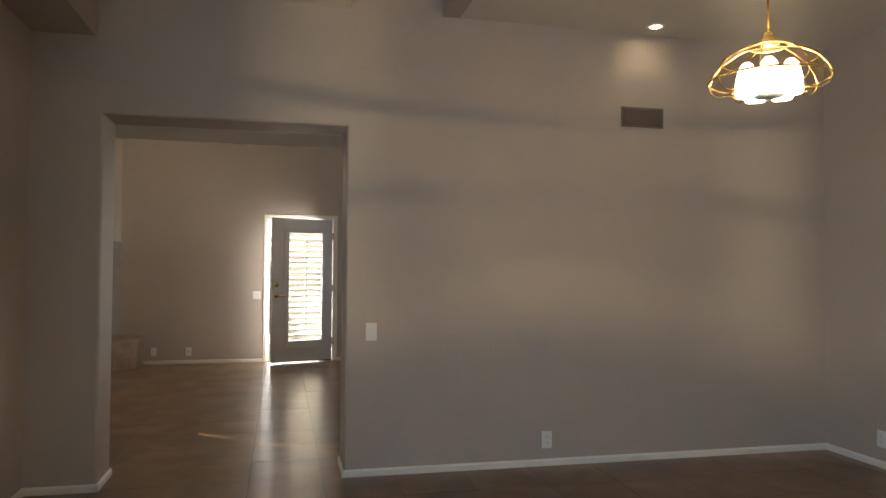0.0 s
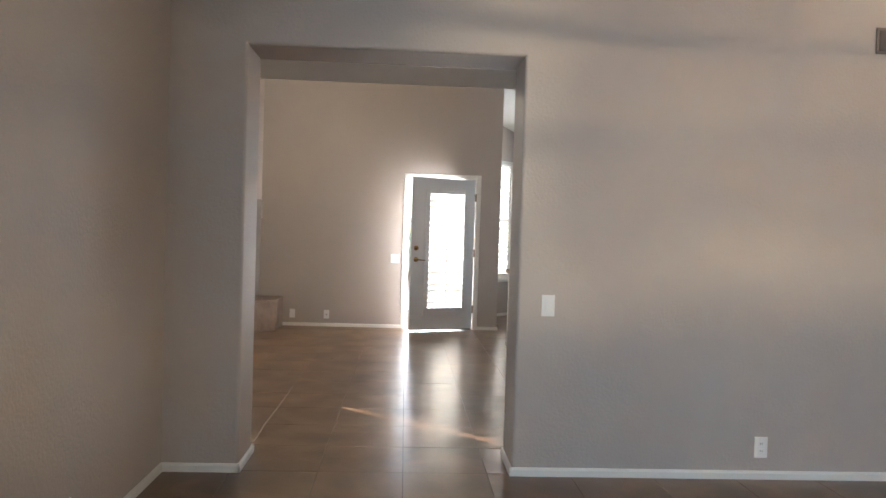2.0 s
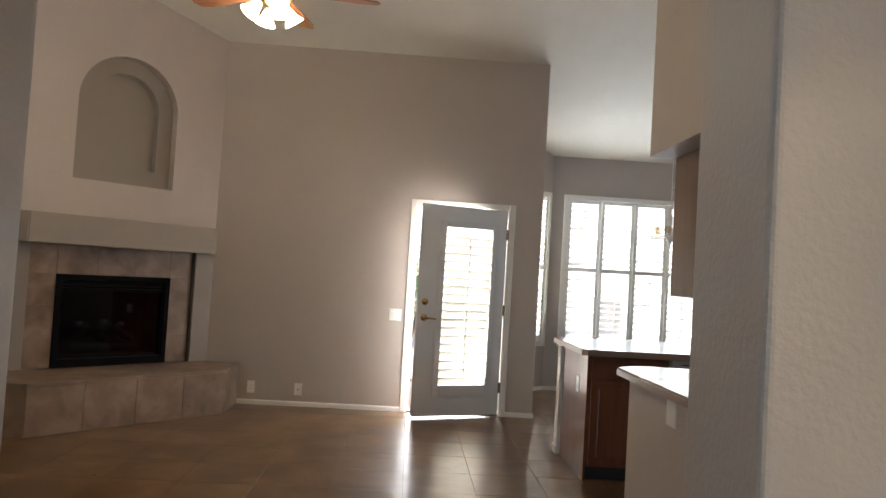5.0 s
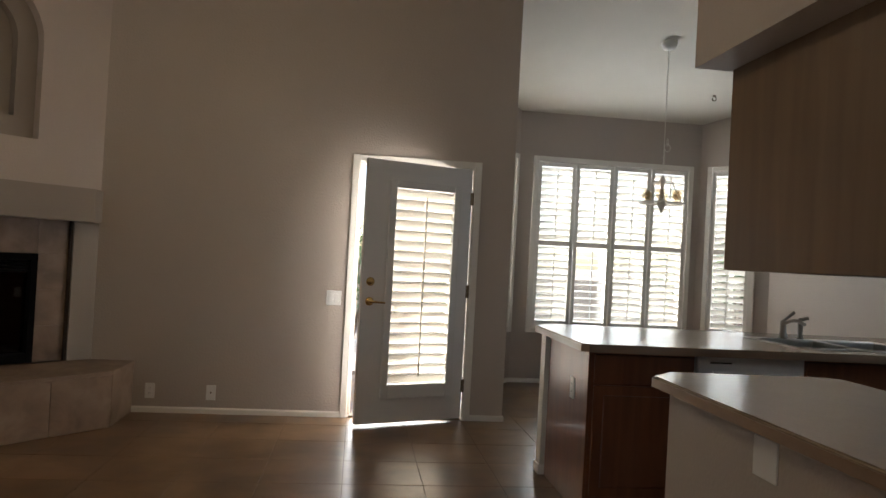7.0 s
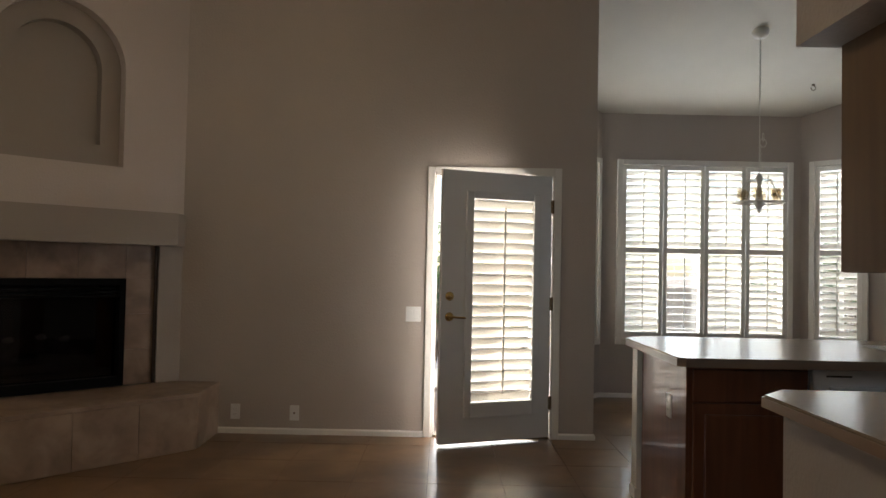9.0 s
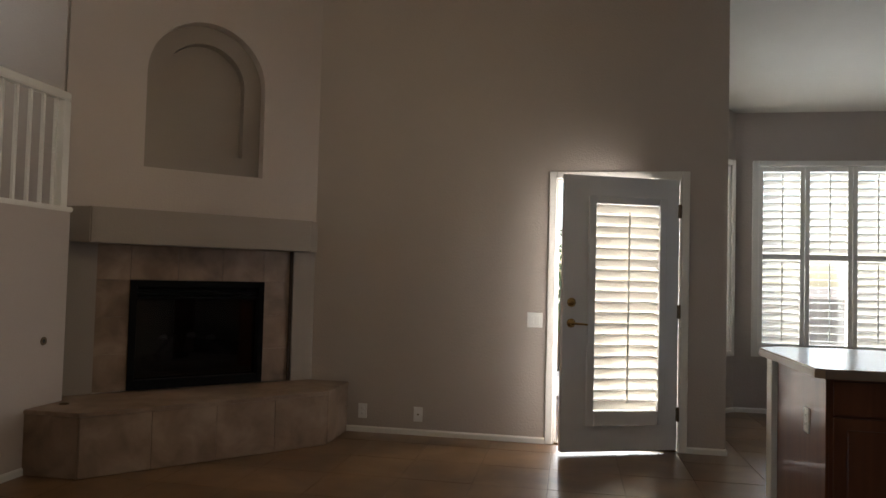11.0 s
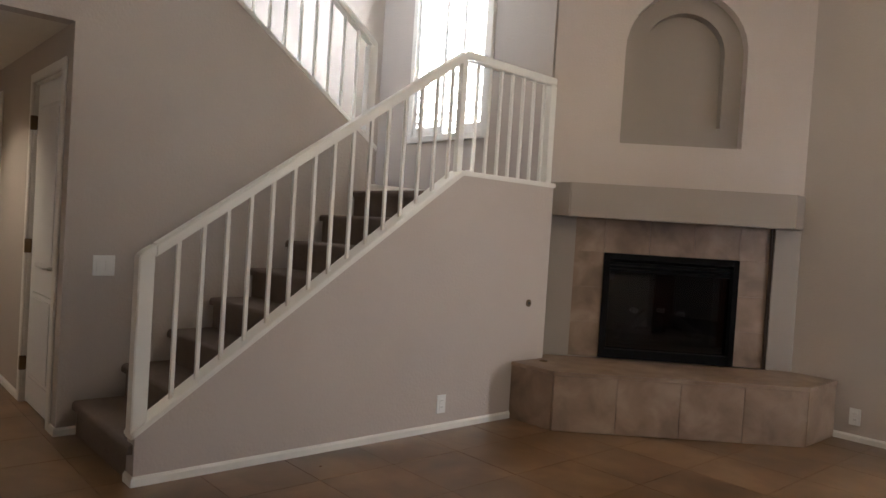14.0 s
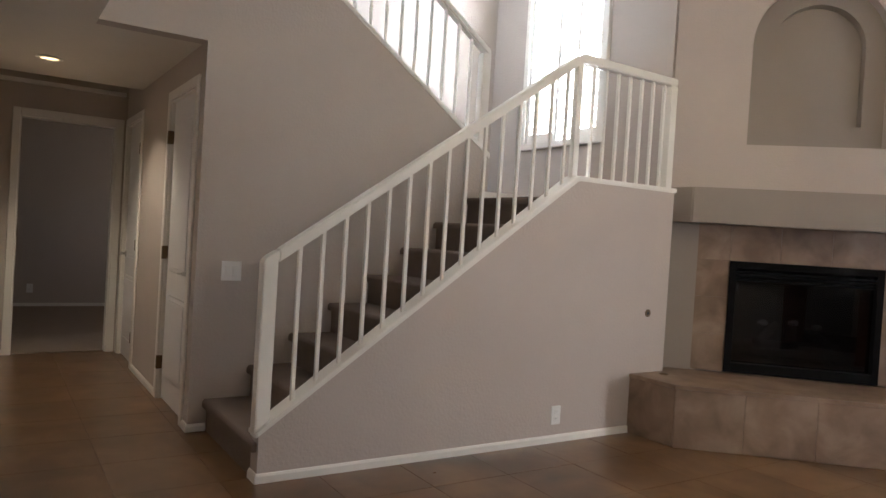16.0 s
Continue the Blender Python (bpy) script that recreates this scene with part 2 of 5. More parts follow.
# ---- mesh helpers ----
def box(bm, x0, x1, y0, y1, z0, z1, bevel=0.0, segments=2, turn=None):
    """A bevelled block between two corners."""
    made = bmesh.ops.create_cube(bm, size=1.0)["verts"]
    for v in made:
        v.co = Vector(((x0 + x1) / 2 + v.co.x * (x1 - x0), (y0 + y1) / 2 + v.co.y * (y1 - y0), (z0 + z1) / 2 + v.co.z * (z1 - z0)))
    if bevel:
        edges = list({e for v in made for e in v.link_edges})
        made = [g for g in bmesh.ops.bevel(bm, geom=edges, offset=bevel, segments=segments, affect="EDGES", profile=0.6)["verts"]]
    if turn is not None:
        bmesh.ops.transform(bm, matrix=turn, verts=made)
    return bm


def block(*args, **kw):
    return box(bmesh.new(), *args, **kw)


def prism(bm, outline, axis, a, b):
    """A block with the given outline, pushed from a to b along an axis. The outline's two numbers are the other axes in order."""
    def put(p, d):
        return {"x": (d, p[0], p[1]), "y": (p[0], d, p[1]), "z": (p[0], p[1], d)}[axis]
    low, high = [bm.verts.new(put(p, a)) for p in outline], [bm.verts.new(put(p, b)) for p in outline]
    bm.faces.new(low), bm.faces.new(high)
    for i in range(len(outline)):
        j = (i + 1) % len(outline)
        bm.faces.new((low[i], low[j], high[j], high[i]))
    bmesh.ops.recalc_face_normals(bm, faces=bm.faces)
    return bm


def rod(bm, a, b, r, sides=10, r2=None):
    """A round bar from a to b."""
    a, b = Vector(a), Vector(b)
    m = Matrix.Translation((a + b) / 2) @ (b - a).to_track_quat("Z", "Y").to_matrix().to_4x4()
    bmesh.ops.create_cone(bm, cap_ends=True, segments=sides, radius1=r, radius2=r if r2 is None else r2, depth=(b - a).length, matrix=m)
    return bm


def lathe(bm, profile, sides=20, centre=(0, 0, 0)):
    """A turned body from (radius, height) pairs."""
    rings = []
    for r, z in profile:
        rings.append([bm.verts.new((centre[0] + max(r, 1e-4) * math.cos(math.tau * k / sides), centre[1] + max(r, 1e-4) * math.sin(math.tau * k / sides), centre[2] + z)) for k in range(sides)])
    for lo, hi in zip(rings, rings[1:]):
        for k in range(sides):
            bm.faces.new((lo[k], lo[(k + 1) % sides], hi[(k + 1) % sides], hi[k]))
    for f in bm.faces:
        f.smooth = True
    return bm


def hoop(bm, r, tube, z=0.0, sides=28, ring=6, centre=(0, 0)):
    """A ring of round wire."""
    rows = []
    for k in range(sides):
        a = math.tau * k / sides
        rows.append([bm.verts.new((centre[0] + (r + tube * math.cos(math.tau * j / ring)) * math.cos(a), centre[1] + (r + tube * math.cos(math.tau * j / ring)) * math.sin(a), z + tube * math.sin(math.tau * j / ring))) for j in range(ring)])
    for k in range(sides):
        for j in range(ring):
            bm.faces.new((rows[k][j], rows[(k + 1) % sides][j], rows[(k + 1) % sides][(j + 1) % ring], rows[k][(j + 1) % ring])).smooth = True
    return bm


def finish(name, bm, mat):
    me = bpy.data.meshes.new(name)
    bm.to_mesh(me)
    bm.free()
    me.materials.append(mat)
    return new(name, me)


def structure(name, bm, mat, label, category):
    bmesh.ops.remove_doubles(bm, verts=bm.verts, dist=1e-5)
    return tagged(finish(name, bm, mat), label, category, kind="structure")


def part(name, bm, mat, parent, label=""):
    ob = finish(name, bm, mat)
    ob.parent = parent
    return tagged(ob, label) if label else ob


def thing(name, m, label, category, group="", kind=""):
    ob = new(name)
    ob.empty_display_size = 0.1
    ob.matrix_world = m
    return tagged(ob, label, category, group, kind)


def shared(name, mesh, parent, m):
    """A piece that shares its mesh with its like."""
    ob = new(name, mesh)
    ob.parent = parent
    ob.matrix_local = m
    return ob


def mesh_of(name, bm, mat):
    me = bpy.data.meshes.new(name)
    bm.to_mesh(me)
    bm.free()
    me.materials.append(mat)
    return me


def holed(bm, u0, u1, z0, z1, holes, put):
    """Fills a rectangle with blocks round rectangular holes (u0, u1, z0, z1); put(u0, u1, z0, z1) adds one block."""
    us = sorted({u0, u1, *[h[0] for h in holes], *[h[1] for h in holes]})
    for a, b in zip(us, us[1:]):
        cuts = sorted((h[2], h[3]) for h in holes if h[0] < b - 1e-6 and h[1] > a + 1e-6)
        z = z0
        for c, d in cuts:
            if c > z + 1e-6:
                put(a, b, z, c)
            z = d
        if z < z1 - 1e-6:
            put(a, b, z, z1)
    return bm


def wall_y(bm, y0, y1, x0, x1, z0, z1, holes=()):
    return holed(bm, x0, x1, z0, z1, holes, lambda a, b, c, d: box(bm, a, b, y0, y1, c, d))


def wall_x(bm, x0, x1, y0, y1, z0, z1, holes=()):
    return holed(bm, y0, y1, z0, z1, holes, lambda a, b, c, d: box(bm, x0, x1, a, b, c, d))


# ---- plan (metres) ----
FRONT_L, FRONT_R, KITCHEN_R = -1.22, 4.28, 4.40
PASS_0, PASS_1 = 4.22, 4.56
OPEN_L, OPEN_R, LINTEL = -0.818, 0.650, 2.266
DOOR_Y = 10.0
WALL_END = 1.31
BAY_Y, BAY_L, BAY_R = 11.9, 1.77, 3.85
KNEE_X, STAIR_X = -3.052, -4.01
HALL_Y, HALL_END, HALL_DROP = 5.66, -6.77, -6.05
LAND_Y = 8.68
TOP = 5.5


def vault(y):
    return 2.96 + 0.30 * (BAY_Y - y)


# ---- setting ----
bm = bmesh.new()
box(bm, -6.82, -1.341, 4.3, 12.3, -0.14, -0.004)
box(bm, -1.34, 4.55, -2.3, 12.3, -0.14, -0.004)
floor = structure("floor", bm, GROUT, "brown tiled floor with thin dark grout", "floor")
structure("bedroom_floor", block(-10.4, -6.825, 3.2, 7.6, -0.14, 0.004), CARPET_BEIGE, "dim beige carpet of the room past the hall", "floor")

bm = bmesh.new()
prism(bm, [(-6.77, 0), (OPEN_L, 0), (OPEN_L, LINTEL), (OPEN_R, LINTEL), (OPEN_R, 0), (FRONT_R, 0), (FRONT_R, 3.9), (-6.77, 3.9)], "y", PASS_0, PASS_1)


def rim(v):
    return OPEN_L - 0.01 < v.co.x < OPEN_R + 0.01 and v.co.z < LINTEL + 0.01


round_edges = [e for e in bm.edges if all(rim(v) for v in e.verts) and abs(e.verts[0].co.y - e.verts[1].co.y) < 1e-4 and (e.verts[0].co - e.verts[1].co).length > 1.0 and not all(v.co.z < 0.01 for v in e.verts)]
bmesh.ops.bevel(bm, geom=round_edges, offset=0.018, segments=4, affect="EDGES", profile=0.5)
wall_passage = structure("wall_passage", bm, PAINT, "taupe painted wall with a square cased passage", "wall")
bm = bmesh.new()
wall_x(bm, FRONT_L - 0.12, FRONT_L, -2.3, PASS_0, 0, 3.9, [(-1.7, -0.1, 0.9, 2.3)])
structure("wall_front_west", bm, PAINT, "taupe painted wall of the front room", "wall")
structure("wall_front_east", block(FRONT_R, KITCHEN_R, -2.3, PASS_1, 0, TOP), PAINT, "taupe painted side wall of the front room", "wall")
structure("wall_kitchen_east", block(KITCHEN_R, KITCHEN_R + 0.14, -2.3, 11.35, 0, TOP), PAINT, "taupe painted long side wall", "wall")
bm = bmesh.new()
wall_y(bm, -2.3, -2.16, FRONT_L, FRONT_R, 0, 3.9)
structure("wall_front_south", bm, PAINT, "taupe painted end wall", "wall")
structure("ceiling_front", block(1.4, FRONT_R, -2.3, PASS_0, 3.04, 3.25), CEILING, "off-white flat ceiling of the front room", "ceiling")
structure("ceiling_front_raised", block(FRONT_L, 1.4, -2.3, PASS_0, 3.62, 3.74), CEILING, "off-white raised ceiling", "ceiling")
structure("ceiling_step", block(1.28, 1.4, -2.3, PASS_0, 3.04, 3.62), PAINT, "taupe painted step between ceiling levels", "ceiling step")
structure("ceiling_beam", block(0.24, 0.66, -2.3, PASS_0, 3.045, 3.62), CEILING, "off-white boxed ceiling beam", "beam")
structure("bulkhead", block(FRONT_L, -0.87, -2.3, PASS_0, 2.74, 3.62), PAINT, "taupe painted boxed bulkhead under the ceiling", "bulkhead")

bm = bmesh.new()
wall_y(bm, DOOR_Y, DOOR_Y + 0.16, -3.6, WALL_END, 0, TOP, [(0.055, 0.985, 0, 2.04)])
structure("wall_door", bm, PAINT, "tall taupe wall with the patio door", "wall")
structure("wall_nook_west", block(WALL_END - 0.16, WALL_END, DOOR_Y + 0.16, 11.40, 0, TOP), PAINT, "taupe painted side of the breakfast nook", "wall")

bm = bmesh.new()
wall_y(bm, BAY_Y, BAY_Y + 0.16, BAY_L - 0.07, BAY_R + 0.07, 0, 3.4, [(1.985, 3.705, 0.61, 2.42)])
structure("wall_bay", bm, PAINT, "taupe painted bay wall with a wide shuttered window", "wall")


def angled_wall(name, m, length, holes):
    bm = bmesh.new()
    wall_y(bm, 0, 0.16, 0, length, 0, 3.6, holes)
    ob = structure(name, bm, PAINT, "taupe painted angled bay wall with a narrow window", "wall")
    ob.matrix_world = m
    return ob


angled_wall("wall_bay_west", pose(BAY_L - 0.50, BAY_Y - 0.50, 0, 0, 0, 45), 0.71, [(0.10, 0.60, 0.61, 2.42)])
angled_wall("wall_bay_east", pose(BAY_R, BAY_Y, 0, 0, 0, -45), 0.80, [(0.14, 0.58, 0.61, 2.42)])

# vaulted ceiling over living room and nook
bm = bmesh.new()
prism(bm, [(4.0, vault(4.0)), (12.3, vault(12.3)), (12.3, vault(12.3) + 0.15), (4.0, vault(4.0) + 0.15)], "x", -3.1, 4.6)
structure("ceiling_vault", bm, CEILING, "off-white sloping vaulted ceiling", "ceiling")
bm = bmesh.new()
prism(bm, [(3.4, vault(4.0)), (4.0, vault(4.0)), (8.86, vault(8.86)), (8.86, vault(8.86) + 0.15), (4.0, vault(4.0) + 0.15), (3.4, vault(4.0) + 0.15)], "x", -5.6, -3.1)
structure("ceiling_stair", bm, CEILING, "off-white sloping ceiling over the stairs", "ceiling")
# bridge above the passage and hall
structure("ceiling_hall_end", block(HALL_END - 0.1, HALL_DROP, PASS_1, HALL_Y, 2.40, 2.45), CEILING, "dim off-white ceiling at the hall's end", "ceiling")
structure("ceiling_hall", block(HALL_DROP, 1.34, PASS_1, 5.09, LINTEL, 2.45), CEILING, "dim off-white flat ceiling of the passage and hall", "ceiling")
structure("ceiling_hall_deep", block(HALL_DROP, STAIR_X - 0.12, 5.09, HALL_Y, LINTEL, 2.45), CEILING, "dim off-white flat ceiling of the hall", "ceiling")
structure("wall_loft", block(STAIR_X - 0.12, 1.34, 4.97, 5.09, 2.45, TOP), PAINT, "taupe painted wall above the passage", "wall")
structure("wall_hall_over", block(STAIR_X - 0.12, STAIR_X, 5.09, HALL_Y, LINTEL, TOP), PAINT, "taupe painted wall above the hall opening", "wall")

# stair walls
bm = bmesh.new()
prism(bm, [(HALL_Y, 0), (7.69, 0), (7.69, 1.825), (HALL_Y, 1.825 + 0.706 * (7.69 - HALL_Y))], "x", STAIR_X - 0.12, STAIR_X)
structure("wall_stair", bm, PAINT, "taupe painted wall under the upper flight", "wall")
# Knee wall colour is lighter than PAINT to carry the light falling there.
bm = bmesh.new()
prism(bm, [(5.76, 0), (8.585, 0), (8.585, 1.618), (7.682, 1.618), (5.76, 0.23)], "x", KNEE_X - 0.10, KNEE_X)
structure("wall_knee", bm, PAINT_LIGHT, "knee wall rising with the stairs, toned lighter for its light", "wall")
bm = bmesh.new()
wall_y(bm, LAND_Y, LAND_Y + 0.16, -5.5, -3.215, 0, TOP, [(-4.80, -3.90, 2.10, 4.05)])
structure("wall_landing", bm, PAINT, "taupe painted landing wall with a tall window", "wall")
structure("wall_stair_west", block(-5.48, -5.36, 3.4, HALL_Y + 0.12, 2.45, TOP), PAINT, "taupe painted upstairs side wall", "wall")
structure("wall_stair_outer", block(-5.48, -5.36, HALL_Y + 0.121, LAND_Y, 0, TOP), PAINT, "taupe painted outer stair wall", "wall")
structure("wall_upper_south", block(-5.48, STAIR_X - 0.12, 3.4, 3.52, 2.45, TOP), PAINT, "taupe painted upstairs wall", "wall")

# Unseen wall and cover, added to stop daylight leaking round the firebox.
structure("wall_chimney_back", block(-3.75, -3.6, LAND_Y + 0.16, DOOR_Y + 0.16, 0, TOP), PAINT, "unseen plain wall keeping daylight out behind the chimney", "wall")
structure("ceiling_chimney", block(-3.75, -3.1, LAND_Y + 0.18, DOOR_Y + 0.16, 3.7, 3.85), CEILING, "unseen off-white cover keeping daylight out behind the chimney", "ceiling")

# hall walls
bm = bmesh.new()
wall_y(bm, HALL_Y, HALL_Y + 0.12, HALL_END - 0.1, STAIR_X - 0.12, 0, 2.45, [(-4.89, -4.17, 0, 2.03), (-6.66, -5.95, 0, 2.03)])
structure("wall_hall_north", bm, PAINT, "taupe painted hall wall with two doors", "wall")
bm = bmesh.new()
wall_x(bm, HALL_END - 0.12, HALL_END, PASS_1, HALL_Y + 0.12, 0, 2.45, [(4.83, 5.58, 0, 2.03)])
structure("wall_hall_end", bm, PAINT, "taupe painted hall end wall with a doorway", "wall")
bm = bmesh.new()
box(bm, -10.4, -10.28, 3.2, 7.6, 0, 2.45)
box(bm, -10.28, HALL_END - 0.12, 3.08, 3.2, 0, 2.45)
# Small unseen opening, made only to hold the bedroom's fill lamp.
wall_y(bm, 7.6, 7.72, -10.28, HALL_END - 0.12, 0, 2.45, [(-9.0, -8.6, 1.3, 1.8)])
box(bm, HALL_END - 0.12, HALL_END, 3.08, PASS_1 - 0.001, 0, 2.45)
box(bm, HALL_END - 0.12, HALL_END, HALL_Y + 0.121, 7.72, 0, 2.45)
structure("wall_bedroom", bm, PAINT, "taupe painted walls of the dim bedroom", "wall")
structure("ceiling_bedroom", block(-10.4, HALL_END - 0.12, 3.08, 7.72, 2.45, 2.55), CEILING, "off-white bedroom ceiling", "ceiling")

# kitchen soffit
structure("soffit", block(1.35, 2.2, PASS_1, 6.965, 2.095, TOP), PAINT, "taupe painted soffit over the wall cabinets", "soffit")

# ---- windows with plantation shutters ----
def louver_mesh(name, length, width, mat=LOUVER, thick=0.009):
    """A shutter blade along x, lens-shaped in section."""
    bm = bmesh.new()
    pts = [(-width / 2, 0), (-width * 0.3, thick / 2), (width * 0.3, thick / 2), (width / 2, 0), (width * 0.3, -thick / 2), (-width * 0.3, -thick / 2)]
    prism(bm, pts, "x", -length / 2, length / 2)
    return mesh_of(name, bm, mat)


def shutter_panel(parent, x0, x1, z0, z1, y, rail_z=None, tilt=43, pitch=0.076, stile=0.042, flat=()):
    """One hinged panel: stiles, rails, blades and a tilt rod. y is its middle plane; the room is on the side of lower y."""
    t = 0.014
    for a, b in ((x0, x0 + stile), (x1 - stile, x1)):
        part("shutter_stile", block(a, b, y - t, y + t, z0, z1, bevel=0.003, segments=1), SHUTTER, parent)
    zones = [(z0, z1)] if rail_z is None else [(z0, rail_z), (rail_z, z1)]
    low, top = 0.075, 0.05
    rails = [(z0, z0 + low), (z1 - top, z1)] + ([] if rail_z is None else [(rail_z - 0.028, rail_z + 0.028)])
    for a, b in rails:
        part("shutter_rail", block(x0 + stile, x1 - stile, y - t, y + t, a, b, bevel=0.003, segments=1), SHUTTER, parent)
    me = louver_mesh("louver", x1 - x0 - 2 * stile - 0.004, 0.066)
    spans = [(z0 + low, z1 - top)] if rail_z is None else [(z0 + low, rail_z - 0.028), (rail_z + 0.028, z1 - top)]
    for k, (a, b) in enumerate(spans):
        n = max(2, round((b - a) / pitch))
        step = (b - a) / n
        lean = flat[k] if k < len(flat) else tilt
        for i in range(n):
            shared("louver", me, parent, pose((x0 + x1) / 2, y, a + (i + 0.5) * step, -lean + random.uniform(-0.8, 0.8), 0, 0))
        xm = (x0 + x1) / 2
        part("tilt_rod", block(xm - 0.006, xm + 0.006, y - 0.046, y - 0.036, a + 0.03, b - 0.03, bevel=0.002, segments=1), SHUTTER, parent)


def casing(parent, x0, x1, z0, z1, w, y0, y1, sill=True, name="window_frame"):
    """Flat painted boards round an opening; x0..z1 is the outer edge."""
    bm = bmesh.new()
    box(bm, x0, x0 + w, y0, y1, z0, z1, bevel=0.004, segments=1)
    box(bm, x1 - w, x1, y0, y1, z0, z1, bevel=0.004, segments=1)
    box(bm, x0 + w + 0.001, x1 - w - 0.001, y0, y1, z1 - w, z1, bevel=0.004, segments=1)
    if sill:
        box(bm, x0 + w + 0.001, x1 - w - 0.001, y0, y1, z0, z0 + w, bevel=0.004, segments=1)
    return part(name, bm, TRIM, parent)


def shuttered_window(name, m, width, z0, z1, columns, rail_z, label, odd=(), lean=56):
    """A window whose outer frame is width wide; local x along the wall, the room at lower y."""
    w = thing(name, m, label, "window", kind="structure")
    f = 0.055
    casing(w, 0, width, z0, z1, f, -0.035, 0.03)
    inner = (width - 2 * f) / columns
    for c in range(columns):
        a = f + c * inner
        shutter_panel(w, a + 0.002, a + inner - 0.002, z0 + f + 0.003, z1 - f - 0.003, 0.0, rail_z, tilt=lean, flat=odd[c] if c < len(odd) else ())
    pane = part("pane", block(f - 0.01, width - f + 0.01, 0.118, 0.124, z0 + f - 0.01, z1 - f + 0.01), GLASS, w, "clear glass pane")
    pane.visible_shadow = False
    bm = bmesh.new()
    for x in (f - 0.01, width / 2 - 0.02, width - f - 0.03):
        box(bm, x, x + 0.04, 0.10, 0.117, z0 + f, z1 - f)
    part("sash", bm, TRIM, w)
    return w


shuttered_window("window_1", pose(1.93, BAY_Y, 0, 0, 0, 0), 1.83, 0.55, 2.476, 4, 1.53, "wide bay window with white louvred shutters, one section open", odd=((), (4, 56), (), ()))
shuttered_window("window_2", pose(BAY_L - 0.50 + 0.055, BAY_Y - 0.50 + 0.055, 0, 0, 0, 45), 0.59, 0.55, 2.476, 1, 1.53, "narrow angled window with white louvred shutter")
shuttered_window("window_3", pose(BAY_R + 0.065, BAY_Y - 0.065, 0, 0, 0, -45), 0.54, 0.55, 2.476, 1, 1.53, "narrow angled window with white louvred shutter beside the sink")
w4 = thing("window_4", pose(-4.86, LAND_Y, 0), "tall sunlit landing window with louvred shutters", "window", kind="structure")
casing(w4, 0, 1.02, 2.035, 4.11, 0.055, -0.035, 0.03)
shutter_panel(w4, 0.057, 0.465, 2.093, 4.052, 0.0, None, tilt=30)
shutter_panel(w4, 0.655, 0.963, 2.093, 4.052, 0.0, None, tilt=30)
me = louver_mesh("louver", 0.184, 0.066)
for k in range(25):
    shared("louver", me, w4, pose(0.56, 0.0, 2.13 + 0.0765 * k, 38, 0, 0))
pane = part("pane", block(0.045, 0.975, 0.118, 0.124, 2.08, 4.065), GLASS, w4, "clear glass pane")
pane.visible_shadow = False
bm = bmesh.new()
for x in (0.045, 0.505, 0.935):
    box(bm, x, x + 0.04, 0.10, 0.117, 2.09, 4.055)
part("sash", bm, TRIM, w4)
w5 = thing("window_5", pose(FRONT_L, 0, 0, 0, 0, 90), "plain side window of the front room", "window", kind="structure")
casing(w5, -1.755, -0.045, 0.845, 2.355, 0.055, -0.02, 0.0)

# ---- patio door ----
frame_1 = thing("door_frame", pose(0, DOOR_Y, 0), "white painted casing of the patio door", "door frame", kind="structure")
casing(frame_1, 0.0, 1.04, 0.0, 2.09, 0.057, -0.018, 0.0, sill=False, name="door_casing")
bm = bmesh.new()
box(bm, 0.056, 0.070, 0.0, 0.16, 0.0, 2.036)
box(bm, 0.971, 0.984, 0.0, 0.16, 0.0, 2.036)
box(bm, 0.071, 0.970, 0.0, 0.16, 2.022, 2.036)
box(bm, 0.071, 0.082, 0.06, 0.075, 0.0, 2.02)
box(bm, 0.959, 0.970, 0.06, 0.075, 0.0, 2.02)
part("jamb", bm, TRIM, frame_1)
part("threshold", block(0.071, 0.970, 0.0, 0.15, 0.001, 0.014, bevel=0.004), BRONZE, frame_1, "aged metal threshold")

# leaf: hinge at its origin, local x runs to the latch side
door = thing("patio_door", pose(0.968, DOOR_Y - 0.002, 0.020, 0, 0, 180 + 20.6), "white patio door with louvred glass, standing ajar", "door")
# local y > 0 is the room side after the turn
L, H, TH = 0.905, 2.005, 0.044
gx0, gx1, gz0, gz1 = 0.165, 0.665, 0.29, 1.80
bm = bmesh.new()
wall_y(bm, -TH, 0, 0, L, 0, H, [(gx0, gx1, gz0, gz1)])
bmesh.ops.remove_doubles(bm, verts=bm.verts, dist=1e-5)
part("leaf", bm, DOOR_PAINT, door)
bm = bmesh.new()
o = 0.055
box(bm, gx0 - o, gx0, 0.0, 0.022, gz0 - o - 0.05, gz1 + o, bevel=0.005)
box(bm, gx1, gx1 + o, 0.0, 0.022, gz0 - o - 0.05, gz1 + o, bevel=0.005)
box(bm, gx0 + 0.001, gx1 - 0.001, 0.0, 0.022, gz1, gz1 + o, bevel=0.005)
box(bm, gx0 + 0.001, gx1 - 0.001, 0.0, 0.022, gz0 - o - 0.05, gz0, bevel=0.005)
part("shutter_frame", bm, DOOR_PAINT, door)
me = louver_mesh("louver", gx1 - gx0 - 0.006, 0.084)
n = 19
for i in range(n):
    z = gz0 + (i + 0.5) * (gz1 - gz0) / n
    shared("louver", me, door, pose((gx0 + gx1) / 2, -0.006, z, 62 + random.uniform(-0.8, 0.8), 0, 0))
part("tilt_rod", block((gx0 + gx1) / 2 - 0.006, (gx0 + gx1) / 2 + 0.006, 0.03, 0.04, gz0 + 0.06, gz1 - 0.06, bevel=0.002), SHUTTER, door)
g = part("pane", block(gx0, gx1, -0.040, -0.036, gz0, gz1), GLASS, door, "clear glass pane")
g.visible_shadow = False
